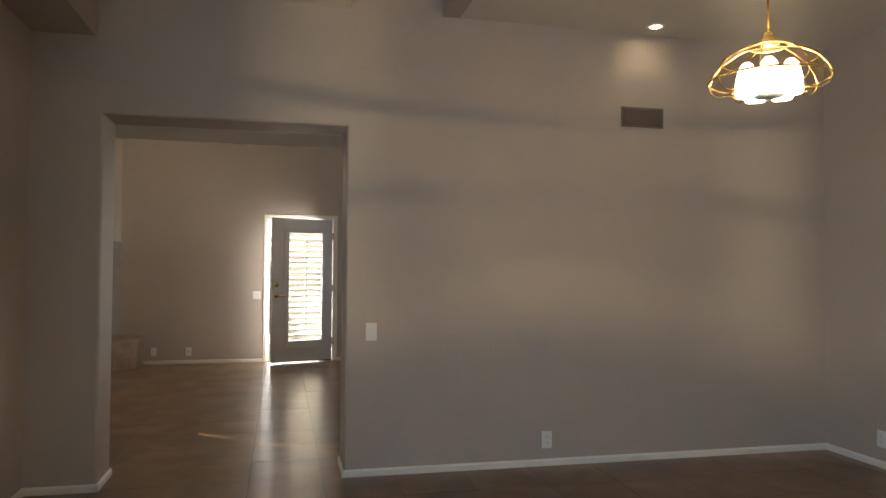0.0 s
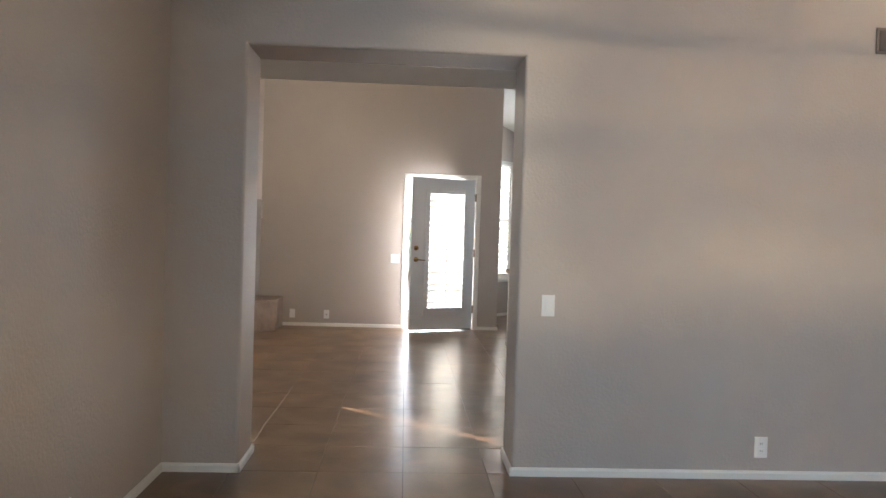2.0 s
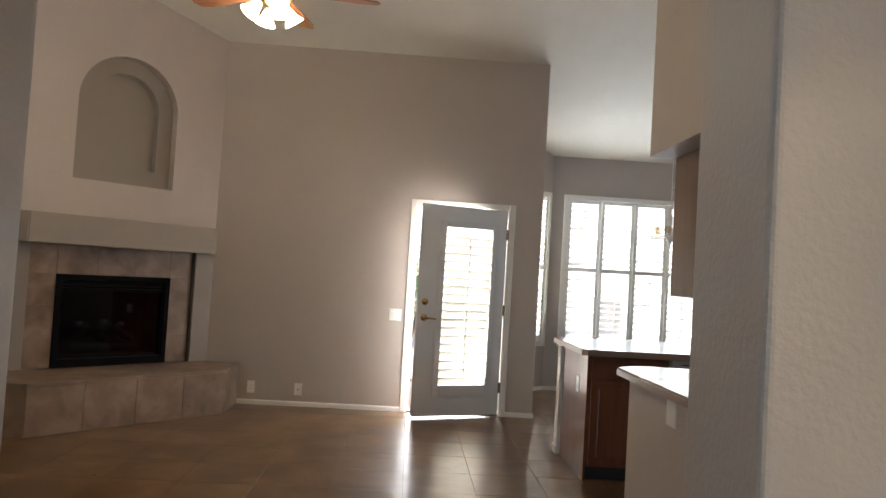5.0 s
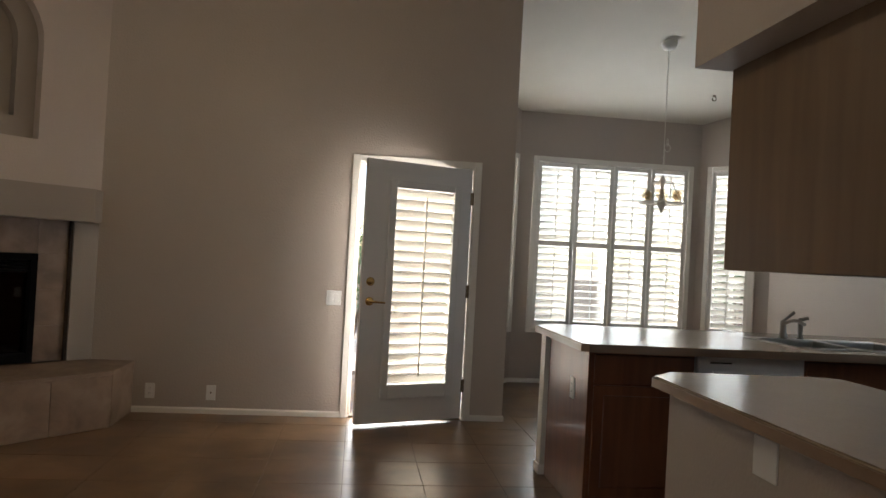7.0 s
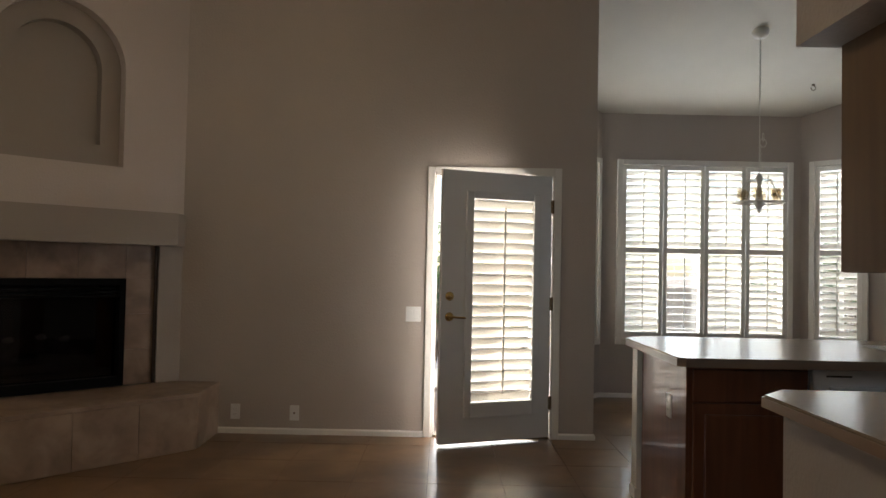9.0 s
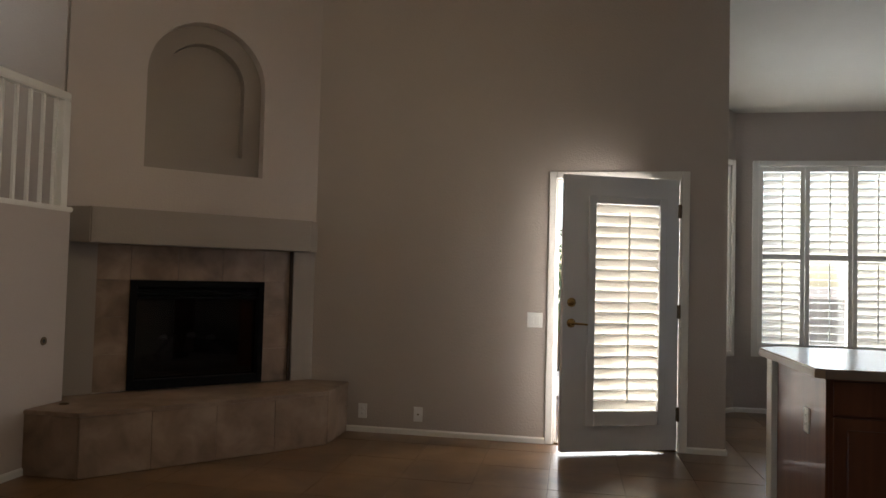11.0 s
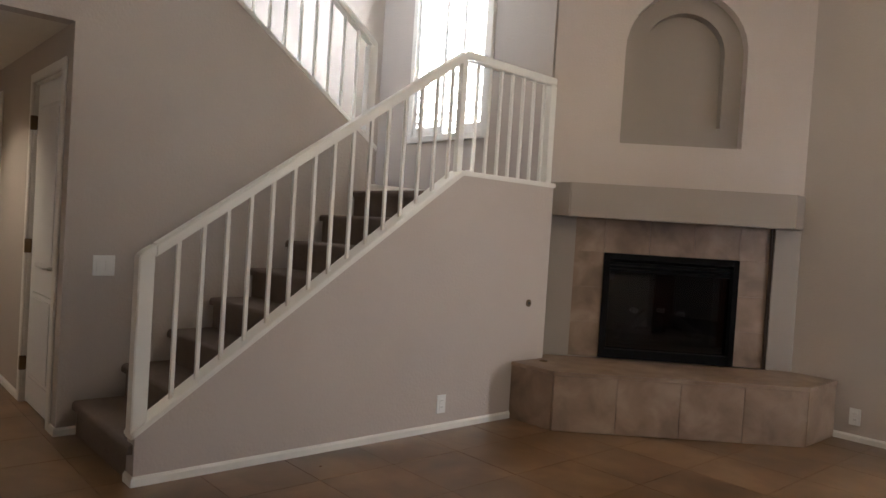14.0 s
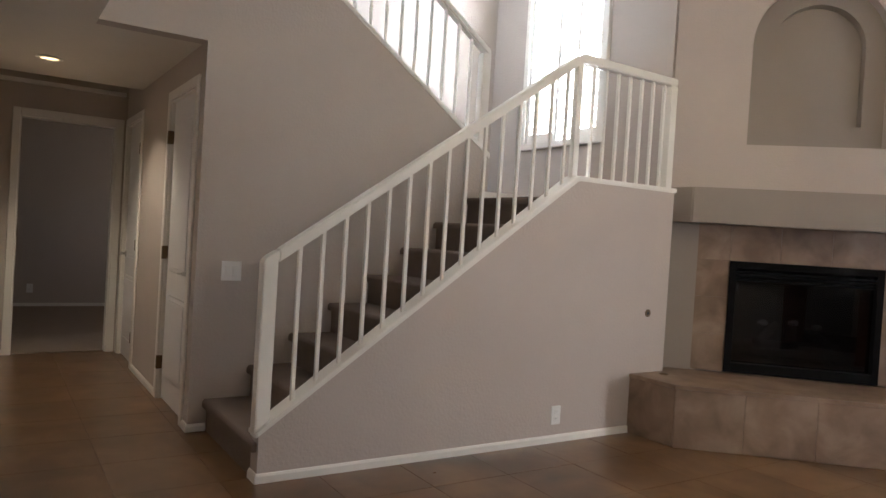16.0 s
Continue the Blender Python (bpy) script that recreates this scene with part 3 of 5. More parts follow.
bm = bmesh.new()
lathe(bm, [(0.0, 0.0), (0.033, 0.0), (0.033, 0.006), (0.022, 0.012), (0.016, 0.022), (0.0, 0.022)], 18)
bmesh.ops.transform(bm, matrix=Matrix.Rotation(radians(-90), 4, "X"), verts=bm.verts)
bmesh.ops.translate(bm, vec=(L - 0.065, 0, 1.075), verts=bm.verts)
part("deadbolt", bm, BRASS, door, "round brass deadbolt")
bm = bmesh.new()
lathe(bm, [(0.0, 0.0), (0.033, 0.0), (0.033, 0.006), (0.02, 0.012), (0.012, 0.02), (0.012, 0.045), (0.0, 0.045)], 18)
bmesh.ops.transform(bm, matrix=Matrix.Rotation(radians(-90), 4, "X"), verts=bm.verts)
bmesh.ops.translate(bm, vec=(L - 0.065, 0, 0.925), verts=bm.verts)
rod(bm, (L - 0.065, 0.042, 0.925), (L - 0.175, 0.046, 0.918), 0.009, 10, 0.007)
part("door_handle", bm, BRASS, door, "brass lever handle")
for z in (0.26, 1.02, 1.77):
    bm = bmesh.new()
    box(bm, -0.02, 0.012, -0.002, 0.004, z - 0.05, z + 0.05, bevel=0.001, segments=1)
    rod(bm, (-0.006, 0.008, z - 0.052), (-0.006, 0.008, z + 0.052), 0.008, 10)
    part("hinge", bm, BRONZE, door, "dark aged hinge")
part("sweep", block(0.01, L - 0.01, -0.036, -0.008, -0.005, 0.0), DARK, door, "dark bottom sweep")

# ---- corner fireplace ----
CH = pose(-3.2, 8.69, 0, 0, 0, 45)
W = 1.853
NX0, NX1, NZ0, NZS = 0.506, 1.384, 1.988, 2.68
FX0, FX1, FZ0, FZ1 = 0.458, 1.442, 0.392, 1.176
TX0, TX1, TZ1 = 0.232, 1.672, 1.43


def arch(x0, x1, z0, zs, n=20, inset=0.0):
    """Outline of a round-headed niche."""
    x0, x1, z0 = x0 + inset, x1 - inset, z0 + inset
    r, cx = (x1 - x0) / 2, (x0 + x1) / 2
    return [(x0, z0), (x1, z0)] + [(cx + r * math.cos(math.pi * k / n), zs + r * math.sin(math.pi * k / n)) for k in range(n + 1)]


def plate_with_hole(bm, outer, hole, y0, y1):
    """A slab from y0 to y1 (local) with a hole whose outline is given."""
    rings = []
    for y in (y0, y1):
        a = [bm.verts.new((x, y, z)) for x, z in outer]
        b = [bm.verts.new((x, y, z)) for x, z in hole]
        ea = [bm.edges.new((a[i], a[(i + 1) % len(a)])) for i in range(len(a))]
        eb = [bm.edges.new((b[i], b[(i + 1) % len(b)])) for i in range(len(b))]
        bmesh.ops.triangle_fill(bm, use_beauty=True, edges=ea + eb)
        rings.append((a, b))
    for pick in (0, 1):
        lo, hi = rings[0][pick], rings[1][pick]
        for i in range(len(lo)):
            j = (i + 1) % len(lo)
            bm.faces.new((lo[i], lo[j], hi[j], hi[i]))
    bmesh.ops.recalc_face_normals(bm, faces=bm.faces)
    return bm


chimney = thing("chimney_breast", CH, "light taupe corner chimney breast with arched niche", "chimney", kind="structure")
bm = bmesh.new()
rect = [(0.0, 1.55), (W + 0.02, 1.55), (W + 0.02, TOP), (0.0, TOP)]
plate_with_hole(bm, rect, arch(NX0, NX1, NZ0, NZS), 0.0, 0.095)
part("breast", bm, PAINT_LIGHT, chimney)
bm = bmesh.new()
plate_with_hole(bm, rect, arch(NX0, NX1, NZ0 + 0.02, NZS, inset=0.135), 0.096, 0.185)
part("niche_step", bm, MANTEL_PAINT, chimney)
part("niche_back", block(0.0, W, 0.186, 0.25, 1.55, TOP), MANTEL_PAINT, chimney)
part("core", block(0.0, FX0 - 0.02, 0.11, 0.6, 0, 1.55), PAINT_LIGHT, chimney)
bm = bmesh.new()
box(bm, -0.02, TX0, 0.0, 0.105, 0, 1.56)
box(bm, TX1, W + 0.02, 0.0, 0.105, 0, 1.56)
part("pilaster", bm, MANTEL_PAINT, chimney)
# Dark brown strip puts the shade of the pilaster's step into colour.
PILASTER_SHADE = material("pilaster_shade", (0.045, 0.028, 0.02), 0.8, grain=0.3, scale=60)
part("joint", block(TX1 - 0.018, TX1 - 0.001, 0.012, 0.05, 0.394, 1.424), PILASTER_SHADE, chimney, "dark brown strip for the shaded step beside the tiles")
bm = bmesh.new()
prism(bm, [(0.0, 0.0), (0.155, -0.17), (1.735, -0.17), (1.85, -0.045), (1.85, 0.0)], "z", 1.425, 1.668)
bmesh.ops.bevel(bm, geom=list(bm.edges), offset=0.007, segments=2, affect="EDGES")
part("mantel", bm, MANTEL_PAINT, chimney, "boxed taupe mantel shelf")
# tiled surround, each tile its own piece
surround = part("surround_backing", block(TX0, FX0, 0.056, 0.105, 0.392, TZ1), HEARTH_GROUT, chimney)
part("surround_backing", block(FX1, TX1, 0.056, 0.105, 0.392, TZ1), HEARTH_GROUT, chimney)
part("surround_backing", block(FX0, FX1, 0.056, 0.105, FZ1, TZ1), HEARTH_GROUT, chimney)
cells = []
for k in range(3):
    a, b = 0.392 + k * 0.2613, 0.392 + (k + 1) * 0.2613
    cells += [(TX0, FX0, a, b), (FX1, TX1, a, b)]
xs = [TX0, FX0, FX0 + (FX1 - FX0) / 3, FX0 + 2 * (FX1 - FX0) / 3, FX1, TX1]
cells += [(a, b, FZ1, TZ1) for a, b in zip(xs, xs[1:])]
for a, b, c, d in cells:
    part("tile", block(a + 0.001, b - 0.001, 0.044, 0.057, c + 0.001, d - 0.001, bevel=0.001, segments=1), HEARTH_TILE, chimney)

insert = thing("fireplace_insert", CH, "black metal gas fireplace insert with glass front", "fireplace")
bm = bmesh.new()
e = 0.045
box(bm, FX0, FX0 + e, 0.02, 0.10, FZ0 + 0.002, FZ1, bevel=0.004)
box(bm, FX1 - e, FX1, 0.02, 0.10, FZ0 + 0.002, FZ1, bevel=0.004)
box(bm, FX0 + e, FX1 - e, 0.02, 0.10, FZ1 - 0.05, FZ1 - 0.002, bevel=0.004)
box(bm, FX0 + e, FX1 - e, 0.02, 0.10, FZ0 + 0.002, FZ0 + 0.07, bevel=0.004)
part("surround_frame", bm, IRON, insert)
for i in range(3):
    z = FZ1 - 0.075 - i * 0.026
    part("louver_bar", block(FX0 + e, FX1 - e, 0.035, 0.075, z - 0.008, z + 0.008, bevel=0.003, segments=1), IRON, insert)
bm = bmesh.new()
box(bm, FX0 + e, FX1 - e, 0.45, 0.48, FZ0, FZ1)
box(bm, FX0, FX0 + e, 0.10, 0.48, FZ0, FZ1)
box(bm, FX1 - e, FX1, 0.10, 0.48, FZ0, FZ1)
box(bm, FX0 + e, FX1 - e, 0.10, 0.45, FZ0, FZ0 + 0.07)
box(bm, FX0 + e, FX1 - e, 0.10, 0.45, FZ1 - 0.03, FZ1)
part("firebox", bm, FIREBRICK, insert)
for (x0, y0, z0, x1, y1, z1, r) in ((0.62, 0.30, 0.56, 1.28, 0.33, 0.58, 0.045), (0.70, 0.22, 0.60, 0.86, 0.36, 0.72, 0.035), (0.92, 0.20, 0.60, 0.98, 0.37, 0.73, 0.036), (1.20, 0.20, 0.60, 1.06, 0.36, 0.71, 0.034), (0.66, 0.20, 0.525, 1.24, 0.20, 0.53, 0.04)):
    bm = bmesh.new()
    rod(bm, (x0, y0, z0), (x1, y1, z1), r, 12, r * 0.85)
    bmesh.ops.subdivide_edges(bm, edges=bm.edges, cuts=2, use_grid_fill=True)
    for v in bm.verts:
        v.co += noise.noise_vector(v.co * 14) * 0.012
    part("log", bm, LOG, insert, "pale ceramic log")
for x, z in ((0.74, 0.742), (0.945, 0.755), (1.10, 0.735)):
    bm = bmesh.new()
    bmesh.ops.create_icosphere(bm, subdivisions=2, radius=0.03)
    for v in bm.verts:
        v.co = Vector((x + v.co.x * 1.3, 0.24 + v.co.y, z + v.co.z * 0.7)) + noise.noise_vector(v.co * 40) * 0.008
    part("ember", bm, ASH, insert, "whitish ceramic ember lump")
g = part("glass_front", block(FX0 + e, FX1 - e, 0.082, 0.087, FZ0 + 0.07, FZ1 - 0.14), SMOKED, insert, "smoked glass front")
part("grille_bar", block(FX0 + 0.09, FX1 - 0.09, 0.13, 0.145, 0.505, 0.52), IRON, insert)

hearth = thing("hearth", pose(0, 0, 0), "raised brown tiled hearth before the fireplace", "hearth", kind="structure")
HP = [(KNEE_X, 8.27), (-2.685, 8.275), (-1.572, 9.50), (-1.582, 9.995), (-1.90, 9.995), (-3.15, 8.745), (-3.15, 8.59), (KNEE_X, 8.59)]
bm = bmesh.new()
prism(bm, HP, "z", 0.0, 0.367)
part("core", bm, HEARTH_GROUT, hearth)
HO = [(KNEE_X, 8.26), (-2.679, 8.262), (-1.558, 9.494), (-1.569, 9.996), (-1.90, 9.996), (-3.15, 8.746), (-3.15, 8.59), (KNEE_X, 8.59)]
bm = bmesh.new()
prism(bm, HO, "z", 0.367, 0.392)
bmesh.ops.bevel(bm, geom=[e for e in bm.edges if e.verts[0].co.z > 0.39 and e.verts[1].co.z > 0.39], offset=0.004, segments=2, affect="EDGES")
part("slab", bm, HEARTH_TILE, hearth, "smooth brown stone top")


def face_tiles(p, q, n, rows, z0, z1, parent, out=0.008):
    """Tiles on an upright face from p to q, in n columns."""
    p, q = Vector((*p, 0)), Vector((*q, 0))
    d = (q - p)
    length = d.length
    m = Matrix.Translation(p) @ Matrix.Rotation(math.atan2(d.y, d.x), 4, "Z")
    for i in range(n):
        for r in range(rows):
            a, b = length * i / n + 0.0015, length * (i + 1) / n - 0.0015
            c, e2 = z0 + (z1 - z0) * r / rows + 0.0015, z0 + (z1 - z0) * (r + 1) / rows - 0.0015
            ob = part("tile", block(a, b, -out, 0.001, c, e2, bevel=0.002, segments=1), HEARTH_TILE, parent)
            ob.matrix_local = m


face_tiles(HP[0], HP[1], 1, 1, 0.0, 0.366, hearth)
face_tiles(HP[1], HP[2], 4, 1, 0.0, 0.366, hearth)
face_tiles(HP[2], HP[3], 1, 1, 0.0, 0.366, hearth)

# ---- stairs ----
RISE, RUN, Y0 = 0.1885, 0.2525, 5.765
stairs = thing("stairs", pose(0, 0, 0), "brown carpeted staircase up to a landing", "stairs", kind="structure")


def tread(x0, x1, y, z, depth, up=1):
    """A carpeted step with a rounded nosing; the flight climbs towards +y (up = 1) or -y."""
    bm = bmesh.new()
    n = 6
    pts = [(0, 0.0), (0.0, z - 0.045), (-0.028, z - 0.045)]
    pts += [(-0.028 + 0.0225 * (1 - math.cos(math.pi / 2 * k / n)), z - 0.0225 + 0.0225 * math.sin(math.pi / 2 * k / n)) for k in range(n + 1)]
    pts += [(depth, z), (depth, 0.0)]
    prism(bm, [(y + up * a, b) for a, b in pts], "x", x0, x1)
    for f in bm.faces:
        f.smooth = False
    return bm


for i in range(7):
    part("step", tread(STAIR_X + 0.004, KNEE_X - 0.102 if i else KNEE_X - 0.02, Y0 + i * RUN, RISE * (i + 1), RUN + 0.03), CARPET, stairs)
bm = tread(STAIR_X + 0.004, KNEE_X - 0.102, Y0 + 7 * RUN, RISE * 8, LAND_Y - Y0 - 7 * RUN)
part("landing", bm, CARPET, stairs)
part("landing", block(-5.36, STAIR_X + 0.003, 7.63, LAND_Y, 1.3, RISE * 8), CARPET, stairs)
for i in range(8):
    z = RISE * (9 + i)
    y = 7.63 - i * RUN
    part("step", block(-5.36, STAIR_X - 0.122, y - RUN - 0.02, y + 0.02, z - 0.25, z, bevel=0.012), CARPET, stairs)
bm = bmesh.new()
box(bm, STAIR_X + 0.001, STAIR_X + 0.014, 7.63, LAND_Y - 0.001, RISE * 8, RISE * 8 + 0.06)
box(bm, STAIR_X + 0.014, KNEE_X - 0.1, LAND_Y - 0.013, LAND_Y - 0.001, RISE * 8 + 0.001, RISE * 8 + 0.06)
part("landing_baseboard", bm, TRIM, stairs, "white landing baseboard")

# railings
def sloped(bm, x0, x1, y0, z0, y1, z1, h):
    """A bar whose top follows a line in y and z."""
    return prism(bm, [(y0, z0 - h), (y1, z1 - h), (y1, z1), (y0, z0)], "x", x0, x1)


XC = KNEE_X - 0.05
rail = thing("stair_railing", pose(XC, 0, 0), "white painted wooden stair railing with square balusters", "railing")
NY, KY, EY = 5.78, 7.688, 8.545


def cap_z(y):
    return 0.262 + (1.645 - 0.262) * (y - NY) / (KY - NY) if y < KY else 1.645


def rail_z(y):
    return 1.075 + (2.400 - 1.075) * (y - NY) / (KY - NY) if y < KY else 2.400 - 0.008 * (y - KY)


bm = bmesh.new()
prism(bm, [(5.745, cap_z(NY) - 0.046), (KY + 0.01, 1.617), (8.60, 1.615), (8.60, 1.647), (KY - 0.008, 1.647), (5.745, cap_z(NY) - 0.018)], "x", -0.062, 0.062)
bmesh.ops.bevel(bm, geom=list(bm.edges), offset=0.006, segments=2, affect="EDGES")
part("cap", bm, TRIM, rail, "white cap on the knee wall")
bm = bmesh.new()
prism(bm, [(NY + 0.037, rail_z(NY + 0.037) - 0.05), (NY + 0.037, rail_z(NY + 0.037) + 0.012), (KY, 2.405), (EY + 0.03, 2.395), (EY + 0.03, 2.342), (KY + 0.01, 2.350)], "x", -0.036, 0.036)
bmesh.ops.bevel(bm, geom=list(bm.edges), offset=0.008, segments=2, affect="EDGES")
part("handrail", bm, TRIM, rail)
bm = bmesh.new()
prism(bm, [(NY - 0.036, cap_z(NY) - 0.05), (NY + 0.036, cap_z(NY) - 0.05), (NY + 0.036, rail_z(NY + 0.036) + 0.012), (NY - 0.016, rail_z(NY) + 0.004), (NY - 0.036, rail_z(NY) - 0.02)], "x", -0.036, 0.036)
bmesh.ops.bevel(bm, geom=list(bm.edges), offset=0.005, segments=2, affect="EDGES")
part("newel", bm, TRIM, rail)
part("post", block(-0.02, 0.02, KY - 0.022, KY + 0.022, 1.632, 2.345, bevel=0.004), TRIM, rail)
part("post", block(-0.032, 0.032, EY - 0.03, EY + 0.03, 1.632, 2.34, bevel=0.005), TRIM, rail)
for k in range(15):
    y = 5.934 + 0.1192 * k
    part("baluster", block(-0.010, 0.010, y - 0.010, y + 0.010, cap_z(y) - 0.03, rail_z(y) - 0.03, bevel=0.002, segments=1), TRIM, rail)
for k in range(7):
    y = 7.818 + 0.1095 * k
    part("baluster", block(-0.010, 0.010, y - 0.010, y + 0.010, 1.62, 2.345, bevel=0.002, segments=1), TRIM, rail)

XU = STAIR_X - 0.06
upper = thing("upper_railing", pose(XU, 0, 0), "white painted railing along the upper flight", "railing")


def ustr(y):
    return 1.885 + 0.706 * (7.63 - y)


bm = bmesh.new()
sloped(bm, -0.066, 0.066, 7.70, ustr(7.70) + 0.012, 5.67, ustr(5.67) + 0.012, 0.035)
part("cap", bm, TRIM, upper)
bm = bmesh.new()
sloped(bm, -0.034, 0.034, 7.685, 2.606, 5.67, 2.606 + 0.70 * (7.685 - 5.67), 0.06)
bmesh.ops.bevel(bm, geom=list(bm.edges), offset=0.009, segments=3, affect="EDGES")
part("handrail", bm, TRIM, upper)
part("newel", block(-0.034, 0.034, 7.615, 7.684, 1.82, 2.575, bevel=0.005), TRIM, upper)
for k in range(16):
    y = 7.526 - 0.1168 * k
    part("baluster", block(-0.010, 0.010, y - 0.010, y + 0.010, ustr(y) - 0.03, 2.566 + 0.70 * (7.685 - y), bevel=0.002, segments=1), TRIM, upper)

# ---- hall doors ----
def panel_door(name, m, w, h, label, lever_x, hinge_x):
    """A two-panel interior door; local x along the wall, the hall at lower y."""
    d = thing(name, m, label, "door", kind="structure")
    part("leaf", block(0.012, w - 0.012, 0.022, 0.057, 0.008, h - 0.012, bevel=0.002, segments=1), DOOR_PAINT, d)
    for z0, z1 in ((0.18, 0.72), (0.88, h - 0.16)):
        bm = bmesh.new()
        box(bm, 0.12, w - 0.12, 0.0135, 0.023, z0, z1, bevel=0.009)
        part("door_panel", bm, DOOR_PAINT, d)
        bm = bmesh.new()
        box(bm, 0.145, w - 0.145, 0.008, 0.014, z0 + 0.03, z1 - 0.03, bevel=0.005)
        part("door_panel", bm, DOOR_PAINT, d)
    bm = bmesh.new()
    box(bm, -0.055, 0.004, -0.016, 0.0, 0, h + 0.06, bevel=0.004, segments=1)
    box(bm, w - 0.004, w + 0.055, -0.016, 0.0, 0, h + 0.06, bevel=0.004, segments=1)
    box(bm, 0.005, w - 0.005, -0.016, 0.0, h, h + 0.06, bevel=0.004, segments=1)
    part("door_casing", bm, TRIM, d)
    bm = bmesh.new()
    box(bm, 0.0, 0.011, 0.0, 0.12, 0, h)
    box(bm, w - 0.011, w, 0.0, 0.12, 0, h)
    box(bm, 0.012, w - 0.012, 0.0, 0.12, h - 0.011, h)
    part("jamb", bm, TRIM, d)
    part("stop", block(0.012, w - 0.012, 0.058, 0.07, 0.008, h - 0.012), DOOR_PAINT, d)
    bm = bmesh.new()
    lathe(bm, [(0.0, 0.0), (0.03, 0.0), (0.03, 0.006), (0.011, 0.012), (0.011, 0.045), (0.0, 0.045)], 16)
    bmesh.ops.transform(bm, matrix=Matrix.Rotation(radians(90), 4, "X"), verts=bm.verts)
    bmesh.ops.translate(bm, vec=(lever_x, 0.022, 0.90), verts=bm.verts)
    s = -1 if lever_x > w / 2 else 1
    rod(bm, (lever_x, -0.02, 0.90), (lever_x + s * 0.11, -0.024, 0.895), 0.008, 10, 0.006)
    part("door_handle", bm, STEEL, d, "satin metal lever handle")
    for z in (0.25, 1.0, h - 0.25):
        part("hinge", block(hinge_x - 0.014, hinge_x + 0.014, -0.019, 0.02, z - 0.045, z + 0.045, bevel=0.003, segments=1), BRONZE, d, "dark aged hinge")
    return d


panel_door("door_1", pose(-4.89, HALL_Y, 0), 0.72, 2.03, "closed white panelled closet door", 0.65, 0.004)
panel_door("door_2", pose(-6.66, HALL_Y, 0), 0.71, 2.03, "white panelled hall door", 0.06, 0.706)
dw = thing("door_3", pose(HALL_END, 0, 0), "white cased doorway into a dim bedroom", "doorway", kind="structure")
bm = bmesh.new()
box(bm, 0.0, 0.016, 4.775, 4.834, 0, 2.09, bevel=0.004, segments=1)
box(bm, 0.0, 0.016, 5.576, 5.635, 0, 2.09, bevel=0.004, segments=1)
box(bm, 0.0, 0.016, 4.835, 5.575, 2.03, 2.09, bevel=0.004, segments=1)
part("door_casing", bm, TRIM, dw)
bm = bmesh.new()
box(bm, -0.12, 0.0, 4.83, 4.845, 0, 2.03)
box(bm, -0.12, 0.0, 5.565, 5.58, 0, 2.03)
box(bm, -0.12, 0.0, 4.846, 5.564, 2.015, 2.03)
part("jamb", bm, TRIM, dw)
for z in (0.3, 1.05, 1.80):
    part("hinge", block(-0.07, -0.02, 4.845, 4.849, z - 0.045, z + 0.045), BRONZE, dw, "dark aged hinge")
part("leaf", block(-0.86, -0.125, 4.80, 4.838, 0.01, 2.02, bevel=0.003), DOOR_PAINT, dw, "white door folded back into the bedroom")
structure("trim_hall", block(HALL_END + 0.001, HALL_END + 0.03, PASS_1 + 0.02, HALL_Y - 0.02, 2.295, 2.332, bevel=0.006), TRIM, "white trim strip below the hall ceiling", "trim")

# ---- kitchen ----
CT = 0.905


def counter(name, outline, label):
    t = thing(name, pose(0, 0, 0), label, "countertop")
    bm = bmesh.new()
    prism(bm, outline, "z", CT - 0.038, CT)
    bmesh.ops.bevel(bm, geom=[e for e in bm.edges if abs(e.verts[0].co.z - e.verts[1].co.z) < 1e-4 and e.verts[0].co.z > CT - 0.01], offset=0.007, segments=3, affect="EDGES")
    part("top", bm, LAMINATE, t)
    cx, cy = sum(p[0] for p in outline) / len(outline), sum(p[1] for p in outline) / len(outline)
    bm = bmesh.new()
    prism(bm, [(x + math.copysign(0.0025, x - cx), y + math.copysign(0.0025, y - cy)) for x, y in outline], "z", CT - 0.040, CT - 0.009)
    part("edge_band", bm, LAMINATE_EDGE, t, "darker laminate edge")
    return t


def cabinet_door(parent, x0, x1, y, z0, z1, inset=0.05):
    """A framed front on the face at y that looks to lower y."""
    d = part("cabinet_door", block(x0, x1, y - 0.019, y, z0, z1, bevel=0.003, segments=1), CABINET, parent)
    if z1 - z0 > 0.25:
        bm = bmesh.new()
        box(bm, x0 + inset, x1 - inset, y - 0.026, y - 0.0185, z0 + inset, z1 - inset, bevel=0.007)
        part("raised_panel", bm, CABINET, d)
    return d


# sink run
PF, PB = 7.86, 8.47
base = thing("base_cabinet", pose(0, 0, 0), "reddish brown wooden base cabinet at the counter's end", "cabinet", group="base cabinets")
part("body", block(1.30, 1.858, PF, PB, 0.10, CT - 0.042), CABINET, base)
part("toe_kick", block(1.31, 1.858, PF + 0.06, PB, 0.0, 0.10), DARK, base)
part("end_panel", block(1.285, 1.299, PF - 0.004, PB + 0.12, 0.0, CT - 0.042, bevel=0.002, segments=1), CABINET, base, "glossy reddish wood end panel")
cabinet_door(base, 1.315, 1.85, PF, 0.70, CT - 0.055)
cabinet_door(base, 1.315, 1.85, PF, 0.12, 0.69)
dish = thing("dishwasher", pose(0, 0, 0), "white enamelled dishwasher under the counter", "dishwasher")
part("body", block(1.865, 2.462, PF + 0.01, PB, 0.10, CT - 0.044), ENAMEL, dish)
part("dishwasher_door", block(1.869, 2.458, PF - 0.022, PF + 0.009, 0.12, 0.745, bevel=0.006), ENAMEL, dish)
